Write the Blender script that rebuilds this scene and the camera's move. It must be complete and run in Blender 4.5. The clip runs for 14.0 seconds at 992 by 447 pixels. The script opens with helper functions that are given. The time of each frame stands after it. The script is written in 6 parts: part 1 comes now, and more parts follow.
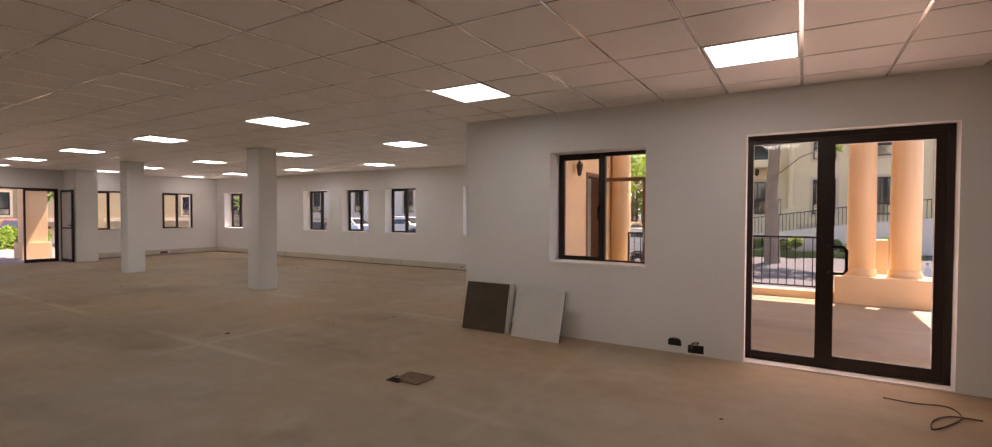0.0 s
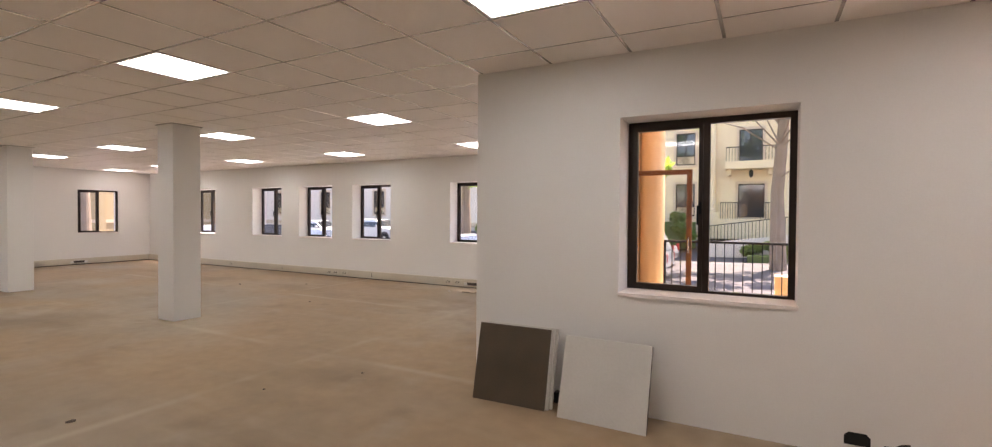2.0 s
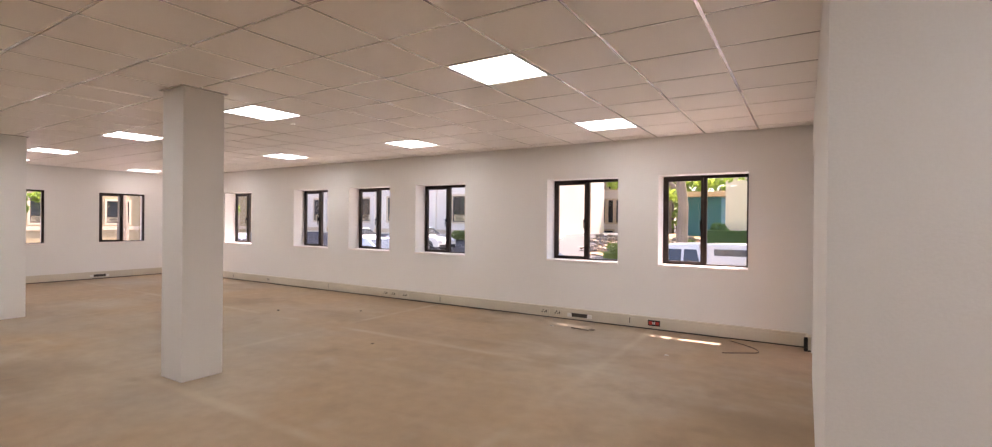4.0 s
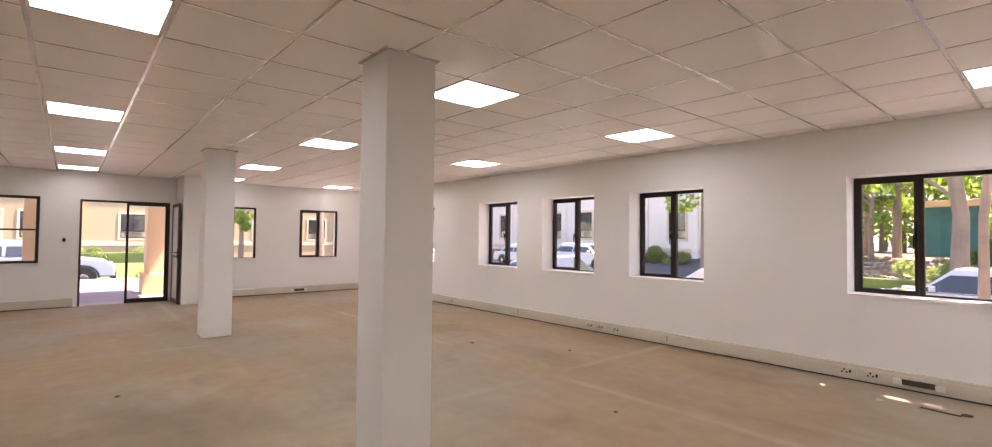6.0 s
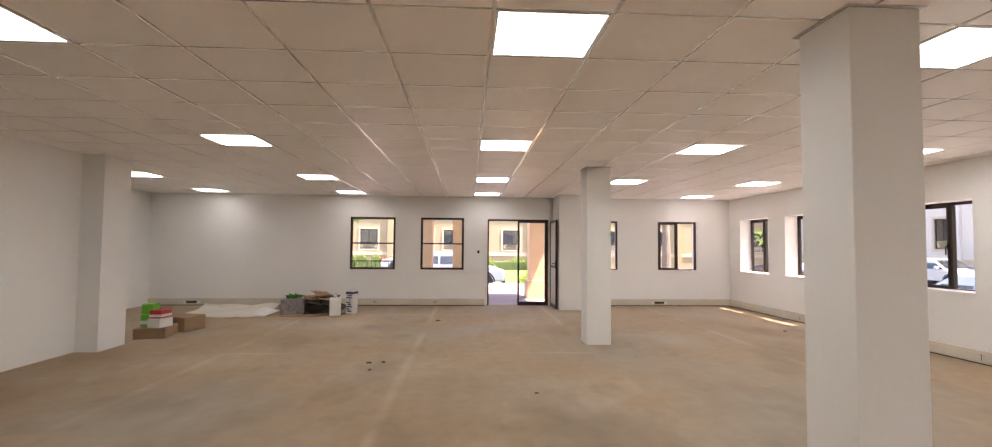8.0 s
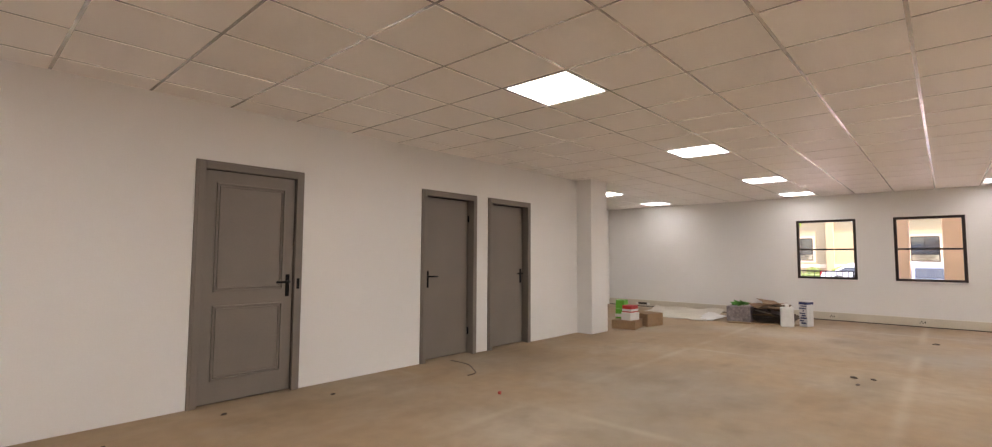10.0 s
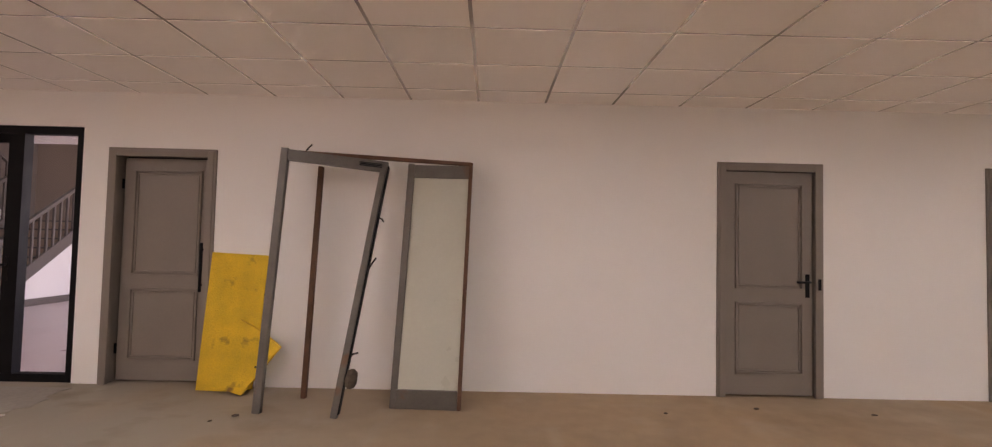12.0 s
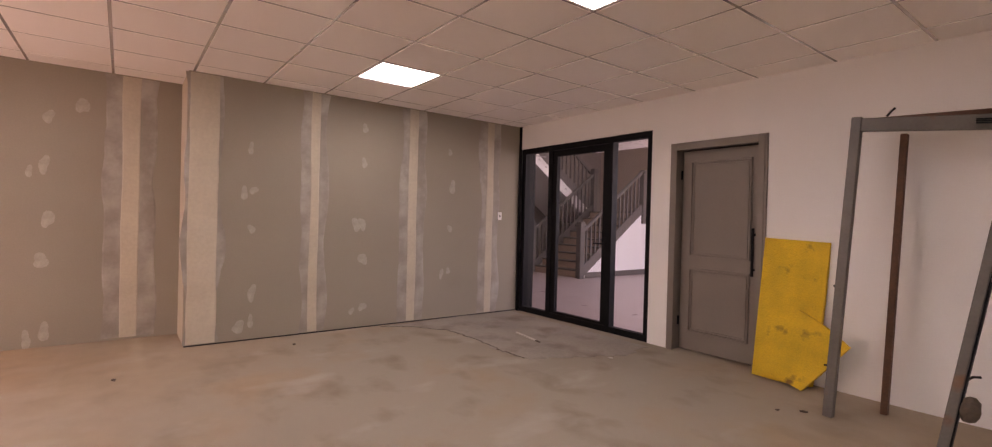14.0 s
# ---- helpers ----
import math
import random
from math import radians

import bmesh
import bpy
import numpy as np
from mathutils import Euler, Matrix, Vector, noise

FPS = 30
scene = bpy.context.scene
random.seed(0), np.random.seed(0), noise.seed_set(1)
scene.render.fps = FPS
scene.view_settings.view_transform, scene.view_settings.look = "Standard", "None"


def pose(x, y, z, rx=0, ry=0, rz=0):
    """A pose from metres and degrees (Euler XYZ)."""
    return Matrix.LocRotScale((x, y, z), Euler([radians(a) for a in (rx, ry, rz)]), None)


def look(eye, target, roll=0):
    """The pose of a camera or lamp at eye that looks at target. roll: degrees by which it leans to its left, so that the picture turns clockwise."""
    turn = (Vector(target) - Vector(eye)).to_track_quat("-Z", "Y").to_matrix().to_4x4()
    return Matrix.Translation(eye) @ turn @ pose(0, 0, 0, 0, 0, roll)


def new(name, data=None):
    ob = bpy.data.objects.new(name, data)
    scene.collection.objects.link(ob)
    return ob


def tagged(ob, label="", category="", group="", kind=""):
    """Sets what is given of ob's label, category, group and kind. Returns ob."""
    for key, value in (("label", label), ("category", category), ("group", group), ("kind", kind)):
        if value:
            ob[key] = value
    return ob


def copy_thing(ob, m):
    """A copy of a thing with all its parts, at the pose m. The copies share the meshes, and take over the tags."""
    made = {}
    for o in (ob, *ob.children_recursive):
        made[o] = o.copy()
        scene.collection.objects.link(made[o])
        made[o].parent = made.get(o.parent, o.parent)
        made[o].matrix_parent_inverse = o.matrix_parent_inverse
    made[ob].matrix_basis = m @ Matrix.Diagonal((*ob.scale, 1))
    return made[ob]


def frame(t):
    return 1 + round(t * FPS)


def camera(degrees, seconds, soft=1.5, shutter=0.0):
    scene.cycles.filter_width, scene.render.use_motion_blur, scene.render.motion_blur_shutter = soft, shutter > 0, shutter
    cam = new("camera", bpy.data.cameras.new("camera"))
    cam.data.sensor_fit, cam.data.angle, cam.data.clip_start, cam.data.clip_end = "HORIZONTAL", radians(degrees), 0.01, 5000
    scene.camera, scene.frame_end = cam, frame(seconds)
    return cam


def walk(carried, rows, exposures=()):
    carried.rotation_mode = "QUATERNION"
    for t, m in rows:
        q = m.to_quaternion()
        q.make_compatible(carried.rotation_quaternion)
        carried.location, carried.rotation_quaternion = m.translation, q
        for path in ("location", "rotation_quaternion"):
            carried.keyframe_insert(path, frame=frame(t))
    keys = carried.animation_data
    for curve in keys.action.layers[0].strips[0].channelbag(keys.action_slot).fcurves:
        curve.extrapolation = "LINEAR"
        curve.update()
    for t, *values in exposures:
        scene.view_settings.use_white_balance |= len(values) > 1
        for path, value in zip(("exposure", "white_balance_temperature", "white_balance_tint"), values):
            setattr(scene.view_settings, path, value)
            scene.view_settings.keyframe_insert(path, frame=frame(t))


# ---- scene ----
cam = camera(89.9, 14.0, soft=1.2)

PATH = [
    (0, (1.859, -0.459, 1.441), (0.811, 1.244, 1.396), 0.2),
    (0.5, (1.563, -0.062, 1.446), (0.617, 1.699, 1.387), 0.5),
    (1, (1.179, 0.41, 1.417), (0.257, 2.184, 1.359), 0.6),
    (1.5, (0.72, 0.822, 1.42), (-0.206, 2.594, 1.376), 0.7),
    (2, (0.251, 1.255, 1.429), (-0.696, 3.016, 1.395), 0.4),
    (2.5, (-0.276, 1.638, 1.42), (-1.256, 3.381, 1.4), 0.6),
    (5, (-2.932, 3.33, 1.434), (-4.13, 4.931, 1.44), 0.3),
    (5.5, (-3.365, 3.481, 1.414), (-4.697, 4.973, 1.434), 0.4),
    (6, (-3.74, 3.488, 1.413), (-5.258, 4.788, 1.469), 0.6),
    (6.5, (-4.029, 3.403, 1.431), (-5.728, 4.455, 1.509), 0.3),
    (7, (-4.198, 3.321, 1.433), (-6.038, 4.1, 1.516), 0.3),
    (7.5, (-4.316, 3.24, 1.443), (-6.258, 3.709, 1.526), 0.5),
    (10, (-3.829, 2.761, 1.28), (-5.309, 1.423, 1.413), 0.3),
    (10.5, (-3.674, 2.654, 1.293), (-4.886, 1.068, 1.416), 0.6),
    (11, (-3.525, 2.591, 1.296), (-4.406, 0.8, 1.418), 1.2),
    (11.5, (-3.337, 2.529, 1.344), (-3.82, 0.59, 1.438), 1.6),
    (12, (-3.18, 2.528, 1.321), (-3.2, 0.53, 1.399), 1.3),
    (12.5, (-3.058, 2.54, 1.316), (-2.609, 0.592, 1.367), 1.4),
    (13, (-2.902, 2.581, 1.276), (-2.038, 0.778, 1.309), 1.5),
    (13.5, (-2.811, 2.573, 1.274), (-1.555, 1.017, 1.287), 1.7),
    (14, (-2.76, 2.574, 1.274), (-1.163, 1.37, 1.26), 1.5),
]
walk(cam, [(t, look(e, g, r)) for t, e, g, r in PATH], exposures=[
    (0.0, 1.74, 7600, 31), (0.5, 2.35, 7600, 30), (1.0, 2.37, 7500, 30), (2.5, 2.50, 7500, 28), (5.0, 2.60, 7300, 34), (6.0, 2.60, 7300, 32), (6.5, 2.66, 7300, 30),
    (7.0, 2.74, 7300, 28), (7.5, 2.68, 7300, 27), (9.8, 3.05, 7300, 27), (10.5, 2.94, 7400, 31), (11.0, 2.90, 7500, 35), (11.5, 2.83, 7600, 38), (12.0, 2.90, 7650, 38),
    (12.5, 2.90, 7700, 36), (13.0, 2.84, 7750, 37), (14.0, 2.80, 7900, 45)])

# ---- world and sun ----
SUN_EL, SUN_AZ = 65.5, 16.0         # degrees above the horizon; degrees from +y towards +x
world = bpy.data.worlds.new("sky")
scene.world = world
world.use_nodes = True
wn = world.node_tree.nodes
sky = wn.new("ShaderNodeTexSky")
sky.sky_type, sky.sun_disc = "NISHITA", False
sky.sun_elevation, sky.sun_rotation = radians(SUN_EL), radians(SUN_AZ)
wn["Background"].inputs["Strength"].default_value = 0.12
world.node_tree.links.new(sky.outputs[0], wn["Background"].inputs["Color"])
sun = new("sun", bpy.data.lights.new("sun", "SUN"))
sun.data.energy, sun.data.angle, sun.data.color = 4.3, radians(0.55), (1.0, 0.95, 0.88)
el, az = radians(SUN_EL), radians(SUN_AZ)
sun.matrix_world = look((0, 0, 30), (-math.sin(az) * math.cos(el), -math.cos(az) * math.cos(el), 30 - math.sin(el)))

# added area lamp in the porch door, standing in for sky and paving light
porch_fill = new("porch_door_light", bpy.data.lights.new("porch_door_light", "AREA"))
porch_fill.data.shape, porch_fill.data.size, porch_fill.data.size_y = "RECTANGLE", 1.4, 2.0
porch_fill.data.energy, porch_fill.data.color = 4.8, (1.0, 0.76, 0.66)
porch_fill.matrix_world = look((2.165, 5.08, 1.1), (2.165, 0.0, 1.1))

LAMP = 2.7                         # radiance of the ceiling panels


# ---- materials ----
def material(name, base, rough=0.6, metal=0.0, vary=0.0, scale=3.0, fine=60.0, bump=0.0, stain=None, stain_at=(0.55, 0.7),
             stain_scale=0.8, spec=0.5, per_piece=0.0):
    """Base colour with a coarse and a fine variation, an optional stain colour, and relief."""
    m = bpy.data.materials.new(name)
    m.use_nodes = True
    nt = m.node_tree
    n, ln = nt.nodes, nt.links
    b = n["Principled BSDF"]
    b.inputs["Roughness"].default_value = rough
    b.inputs["Metallic"].default_value = metal
    b.inputs["Specular IOR Level"].default_value = spec
    tc = n.new("ShaderNodeTexCoord")

    def tex(s, d=4.0):
        t = n.new("ShaderNodeTexNoise")
        t.inputs["Scale"].default_value, t.inputs["Detail"].default_value = s, d
        ln.new(tc.outputs["Object"], t.inputs["Vector"])
        return t.outputs["Fac"]

    def remap(sock, a, c, lo, hi):
        r = n.new("ShaderNodeMapRange")
        for k, v in zip(("From Min", "From Max", "To Min", "To Max"), (a, c, lo, hi)):
            r.inputs[k].default_value = v
        ln.new(sock, r.inputs["Value"])
        return r.outputs["Result"]

    def times(col, fac):
        mx = n.new("ShaderNodeMix")
        mx.data_type, mx.blend_type = "RGBA", "MULTIPLY"
        mx.inputs[0].default_value = 1.0
        ln.new(col, mx.inputs[6])
        ln.new(fac, mx.inputs[7])
        return mx.outputs[2]

    rgb = n.new("ShaderNodeRGB")
    rgb.outputs[0].default_value = (*base, 1)
    col = rgb.outputs[0]
    if stain:
        mx = n.new("ShaderNodeMix")
        mx.data_type = "RGBA"
        mx.inputs[7].default_value = (*stain, 1)
        ln.new(remap(tex(stain_scale, 8), *stain_at, 0, 1), mx.inputs[0])
        ln.new(col, mx.inputs[6])
        col = mx.outputs[2]
    if vary:
        col = times(col, remap(tex(scale), 0.3, 0.7, 1 - vary, 1 + vary))
        col = times(col, remap(tex(fine, 2), 0.3, 0.7, 1 - vary * 0.5, 1 + vary * 0.5))
        ln.new(remap(tex(scale * 2), 0.3, 0.7, max(rough - 0.08, 0.02), min(rough + 0.08, 1)), b.inputs["Roughness"])
    if per_piece:
        oi = n.new("ShaderNodeObjectInfo")
        col = times(col, remap(oi.outputs["Random"], 0, 1, 1 - per_piece, 1 + per_piece))
    ln.new(col, b.inputs["Base Color"])
    if bump:
        bp = n.new("ShaderNodeBump")
        bp.inputs["Strength"].default_value, bp.inputs["Distance"].default_value = min(bump, 1.0), 0.01
        ln.new(tex(fine, 5), bp.inputs["Height"])
        ln.new(bp.outputs[0], b.inputs["Normal"])
    return m


def glowing(name, colour, power):
    m = bpy.data.materials.new(name)
    m.use_nodes = True
    b = m.node_tree.nodes["Principled BSDF"]
    b.inputs["Base Color"].default_value = (0.8, 0.8, 0.8, 1)
    b.inputs["Emission Color"].default_value = (*colour, 1)
    b.inputs["Emission Strength"].default_value = power
    return m


def glassy(name, tint=(0.97, 0.98, 0.97), rough=0.0):
    m = bpy.data.materials.new(name)
    m.use_nodes = True
    n, ln = m.node_tree.nodes, m.node_tree.links
    n.remove(n["Principled BSDF"])
    clear, gloss, mix, edge, power, scale = (n.new(k) for k in ("ShaderNodeBsdfTransparent", "ShaderNodeBsdfGlossy", "ShaderNodeMixShader", "ShaderNodeLayerWeight",
                                                                "ShaderNodeMath", "ShaderNodeMath"))
    clear.inputs["Color"].default_value = (*tint, 1)
    gloss.inputs["Roughness"].default_value = rough
    edge.inputs["Blend"].default_value = 0.5
    power.operation, scale.operation = "POWER", "MULTIPLY_ADD"
    power.inputs[1].default_value = 5.0
    scale.inputs[1].default_value, scale.inputs[2].default_value = 0.7, 0.03
    ln.new(edge.outputs["Facing"], power.inputs[0])
    ln.new(power.outputs[0], scale.inputs[0])
    ln.new(scale.outputs[0], mix.inputs[0])
    ln.new(clear.outputs[0], mix.inputs[1])
    ln.new(gloss.outputs[0], mix.inputs[2])
    ln.new(mix.outputs[0], n["Material Output"].inputs["Surface"])
    return m


PLASTER = material("white_wall_paint", (0.80, 0.785, 0.76), 0.75, vary=0.025, scale=0.7, fine=90, bump=0.12)
REVEAL = material("reveal_paint", (0.86, 0.80, 0.78), 0.7, vary=0.02, scale=2, fine=80, bump=0.1)
SCREED = material("bare_screed", (0.36, 0.25, 0.152), 0.78, vary=0.12, scale=0.45, fine=7, bump=0.12,
                  stain=(0.41, 0.34, 0.26), stain_at=(0.50, 0.74), stain_scale=0.35)
TILE = material("ceiling_board", (0.94, 0.895, 0.86), 0.42, vary=0.02, scale=1.2, fine=140, bump=0.08)
TBAR = material("ceiling_bar_metal", (0.76, 0.73, 0.71), 0.17, metal=0.62)
BRONZE = material("bronze_aluminium", (0.028, 0.017, 0.013), 0.38, metal=0.3, vary=0.1, scale=8, fine=200)
BLACK = material("black_aluminium", (0.005, 0.005, 0.006), 0.55, metal=0.0, vary=0.1, scale=8, fine=200, spec=0.15)
GLASS = glassy("clear_glass")
GREYPAINT = material("grey_door_paint", (0.205, 0.175, 0.148), 0.5, vary=0.05, scale=3, fine=70, bump=0.06)
TRUNK = material("cream_plastic_trunking", (0.62, 0.56, 0.46), 0.5, vary=0.06, scale=2, fine=60)
DARK = material("dark_gap", (0.015, 0.013, 0.012), 0.9)
WHITEPLASTIC = material("white_plastic", (0.75, 0.73, 0.70), 0.4, vary=0.03, scale=10)
PANEL_GLOW = glowing("lit_diffuser", (0.83, 0.98, 1.0), LAMP)
# panels by the west wall, dimmed to avoid a hot spot on it
PANEL_WEAK = glowing("lit_diffuser_worn_tubes", (0.88, 0.98, 1.0), LAMP * 0.42)
BOARDGREY = material("plasterboard_paper", (0.305, 0.268, 0.212), 0.85, vary=0.06, scale=1.3, fine=80, bump=0.08)
JOINT = material("joint_compound", (0.53, 0.47, 0.37), 0.85, vary=0.08, scale=3.0, fine=30, bump=0.2)
CHROME = material("brushed_steel", (0.6, 0.6, 0.6), 0.25, metal=1.0)


def worn_floor(m):
    """Grey patches, straight pale lines where partitions stood, and trowel streaks, on the screed."""
    nt = m.node_tree
    n, ln = nt.nodes, nt.links
    b = n["Principled BSDF"]
    src = b.inputs["Base Color"].links[0].from_socket
    tc = n.new("ShaderNodeTexCoord")

    def layer(col, colour, vec_scale, tex_scale, a, c, top, detail=6.0, also=None):
        mp = n.new("ShaderNodeMapping")
        mp.inputs["Scale"].default_value = vec_scale
        ln.new(tc.outputs["Object"], mp.inputs["Vector"])
        t = n.new("ShaderNodeTexNoise")
        t.inputs["Scale"].default_value, t.inputs["Detail"].default_value = tex_scale, detail
        ln.new(mp.outputs[0], t.inputs["Vector"])
        r = n.new("ShaderNodeMapRange")
        for k, v in zip(("From Min", "From Max", "To Max"), (a, c, top)):
            r.inputs[k].default_value = v
        ln.new(t.outputs["Fac"], r.inputs["Value"])
        fac = r.outputs[0]
        if also is not None:
            mu = n.new("ShaderNodeMath")
            mu.operation = "MULTIPLY"
            ln.new(fac, mu.inputs[0])
            ln.new(also, mu.inputs[1])
            fac = mu.outputs[0]
        mx = n.new("ShaderNodeMix")
        mx.data_type = "RGBA"
        ln.new(fac, mx.inputs[0])
        ln.new(col, mx.inputs[6])
        mx.inputs[7].default_value = (*colour, 1)
        return mx.outputs[2]

    col = layer(src, (0.31, 0.28, 0.235), (1, 1, 1), 0.28, 0.50, 0.66, 0.55, 9.0)
    col = layer(col, (0.20, 0.142, 0.088), (0.7, 1.1, 1), 0.75, 0.52, 0.72, 0.7, 10.0)
    col = layer(col, (0.44, 0.35, 0.25), (0.35, 3.0, 1), 1.3, 0.56, 0.75, 0.25, 5.0)
    col = layer(col, (0.30, 0.21, 0.14), (3.0, 0.4, 1), 1.1, 0.56, 0.72, 0.2, 5.0)
    col = layer(col, (0.17, 0.125, 0.085), (1, 1, 1), 2.1, 0.58, 0.76, 0.35, 10.0)
    col = layer(col, (0.42, 0.34, 0.26), (1, 1, 1), 2.2, 0.58, 0.74, 0.35, 8.0)
    br = n.new("ShaderNodeTexBrick")
    br.offset = 0.0
    for k, v in (("Scale", 1.0), ("Mortar Size", 0.085), ("Mortar Smooth", 1.0), ("Brick Width", 3.66), ("Row Height", 2.44)):
        br.inputs[k].default_value = v
    ln.new(tc.outputs["Object"], br.inputs["Vector"])
    col = layer(col, (0.47, 0.38, 0.275), (1, 1, 1), 0.7, 0.42, 0.62, 0.6, 4.0, br.outputs["Fac"])
    # greyer, mottled concrete towards the stair hall
    away, near = n.new("ShaderNodeVectorMath"), n.new("ShaderNodeMapRange")
    away.operation = "DISTANCE"
    away.inputs[1].default_value = (0.7, -0.1, 0)
    ln.new(tc.outputs["Object"], away.inputs[0])
    for k, v in zip(("From Min", "From Max", "To Min", "To Max"), (4.2, 1.6, 0.0, 1.0)):
        near.inputs[k].default_value = v
    ln.new(away.outputs["Value"], near.inputs["Value"])
    col = layer(col, (0.315, 0.275, 0.22), (1, 1, 1), 0.9, 0.26, 0.46, 0.9, 7.0, near.outputs[0])
    col = layer(col, (0.19, 0.145, 0.10), (1, 1.4, 1), 1.7, 0.52, 0.68, 0.6, 8.0, near.outputs[0])
    col = layer(col, (0.44, 0.40, 0.345), (1.5, 0.8, 1), 1.3, 0.56, 0.70, 0.55, 8.0, near.outputs[0])
    ln.new(col, b.inputs["Base Color"])


worn_floor(SCREED)


# ---- building blocks ----
def thing(name, m, label="", category="", group="", kind=""):
    ob = new(name)
    ob.empty_display_size = 0.1
    ob.matrix_world = m
    return tagged(ob, label, category, group, kind)


def part(name, bm, mat, parent=None, label=""):
    me = bpy.data.meshes.new(name)
    bm.to_mesh(me)
    bm.free()
    me.materials.append(mat)
    ob = new(name, me)
    ob.parent = parent
    return tagged(ob, label)


def piece(name, me, parent, m):
    """One more object on a shared mesh."""
    ob = new(name, me)
    ob.parent = parent
    ob.matrix_local = m
    return ob


def mesh_of(name, bm, mat):
    me = bpy.data.meshes.new(name)
    bm.to_mesh(me)
    bm.free()
    me.materials.append(mat)
    return me


def box(bm, x0, x1, y0, y1, z0, z1, bevel=0.0):
    r = bmesh.ops.create_cube(bm, size=1.0)
    vs = r["verts"]
    bmesh.ops.scale(bm, vec=(abs(x1 - x0), abs(y1 - y0), abs(z1 - z0)), verts=vs)
    bmesh.ops.translate(bm, vec=((x0 + x1) / 2, (y0 + y1) / 2, (z0 + z1) / 2), verts=vs)
    if bevel:
        es = list({e for v in vs for e in v.link_edges})
        bmesh.ops.bevel(bm, geom=es, offset=bevel, segments=2, affect="EDGES", profile=0.6)
    return vs


def cube(x0, x1, y0, y1, z0, z1, bevel=0.0):
    bm = bmesh.new()
    box(bm, x0, x1, y0, y1, z0, z1, bevel)
    return bm


def tube(bm, pts, r, sides=8, cap=True):
    """A round bar along a line of points."""
    rings = []
    pts = [Vector(p) for p in pts]
    q = last = None
    for i, p in enumerate(pts):
        d = (pts[min(i + 1, len(pts) - 1)] - pts[max(i - 1, 0)]).normalized()
        q = d.to_track_quat("Z", "Y") if q is None else last.rotation_difference(d) @ q
        last = d
        rr = r[i] if isinstance(r, (list, tuple)) else r
        rings.append([bm.verts.new(p + q @ Vector((rr * math.cos(a), rr * math.sin(a), 0)))
                      for a in (2 * math.pi * k / sides for k in range(sides))])
    for a, b in zip(rings, rings[1:]):
        for k in range(sides):
            bm.faces.new((a[k], a[(k + 1) % sides], b[(k + 1) % sides], b[k]))
    if cap:
        bm.faces.new(rings[0][::-1])
        bm.faces.new(rings[-1])
    return bm


def lathe(bm, profile, sides=24, at=(0, 0, 0)):
    """A turned body from (radius, height) pairs."""
    rings = [[bm.verts.new((at[0] + r * math.cos(2 * math.pi * k / sides), at[1] + r * math.sin(2 * math.pi * k / sides), at[2] + z))
              for k in range(sides)] for r, z in profile]
    for a, b in zip(rings, rings[1:]):
        for k in range(sides):
            bm.faces.new((a[k], a[(k + 1) % sides], b[(k + 1) % sides], b[k]))
    bm.faces.new(rings[0][::-1])
    bm.faces.new(rings[-1])
    return bm


def smooth(ob):
    for p in ob.data.polygons:
        p.use_smooth = True
    return ob


def pierced(us, zs, solid, v0, v1):
    """A slab in the u-z plane from v0 to v1 whose cells are kept where solid(u, z), with reveals at its openings."""
    bm = bmesh.new()
    verts = {}

    def vert(i, v, k):
        key = (i, v, k)
        if key not in verts:
            verts[key] = bm.verts.new((us[i], v, zs[k]))
        return verts[key]

    nu, nz = len(us) - 1, len(zs) - 1
    ok = {(i, k): solid((us[i] + us[i + 1]) / 2, (zs[k] + zs[k + 1]) / 2) for i in range(nu) for k in range(nz)}
    for (i, k), s in ok.items():
        if not s:
            continue
        bm.faces.new((vert(i, v0, k), vert(i + 1, v0, k), vert(i + 1, v0, k + 1), vert(i, v0, k + 1)))
        bm.faces.new((vert(i, v1, k + 1), vert(i + 1, v1, k + 1), vert(i + 1, v1, k), vert(i, v1, k)))
        for di, dk, a, b in ((-1, 0, (i, k), (i, k + 1)), (1, 0, (i + 1, k + 1), (i + 1, k)), (0, -1, (i + 1, k), (i, k)), (0, 1, (i, k + 1), (i + 1, k + 1))):
            if not ok.get((i + di, k + dk), False):
                bm.faces.new((vert(a[0], v0, a[1]), vert(b[0], v0, b[1]), vert(b[0], v1, b[1]), vert(a[0], v1, a[1])))
    bmesh.ops.recalc_face_normals(bm, faces=bm.faces)
    return bm


def wall(name, m, length, height, thick, openings=(), mat=None, label="white painted plaster wall", z0=0.0):
    """A wall from its local origin along +x, its inner face at y = 0 and its back at y = thick; openings: (x0, x1, z0, z1)."""
    us = sorted({0.0, length, *[o[0] for o in openings], *[o[1] for o in openings]})
    zs = sorted({z0, height, *[o[2] for o in openings], *[o[3] for o in openings]})
    bm = pierced(us, zs, lambda u, z: not any(a < u < b and c < z < d for a, b, c, d in openings), 0.0, thick)
    ob = part(name, bm, mat or PLASTER)
    ob.matrix_world = m
    return tagged(ob, label, "wall", kind="structure")

# ---- the large structure ----
H = 2.6
NY, WX, SY, AY, EX, RX = 9.61, -16.25, -1.94, 4.855, 2.705, 3.36     # inner faces of the walls
PX = -1.865                                                            # face of the wall beside the porch
TH, DEEP = 0.25, 0.34                                                  # thin and deep outer walls
G, GX, GY = 0.61, -6.70, 3.88                                          # ceiling module and one of its crossings

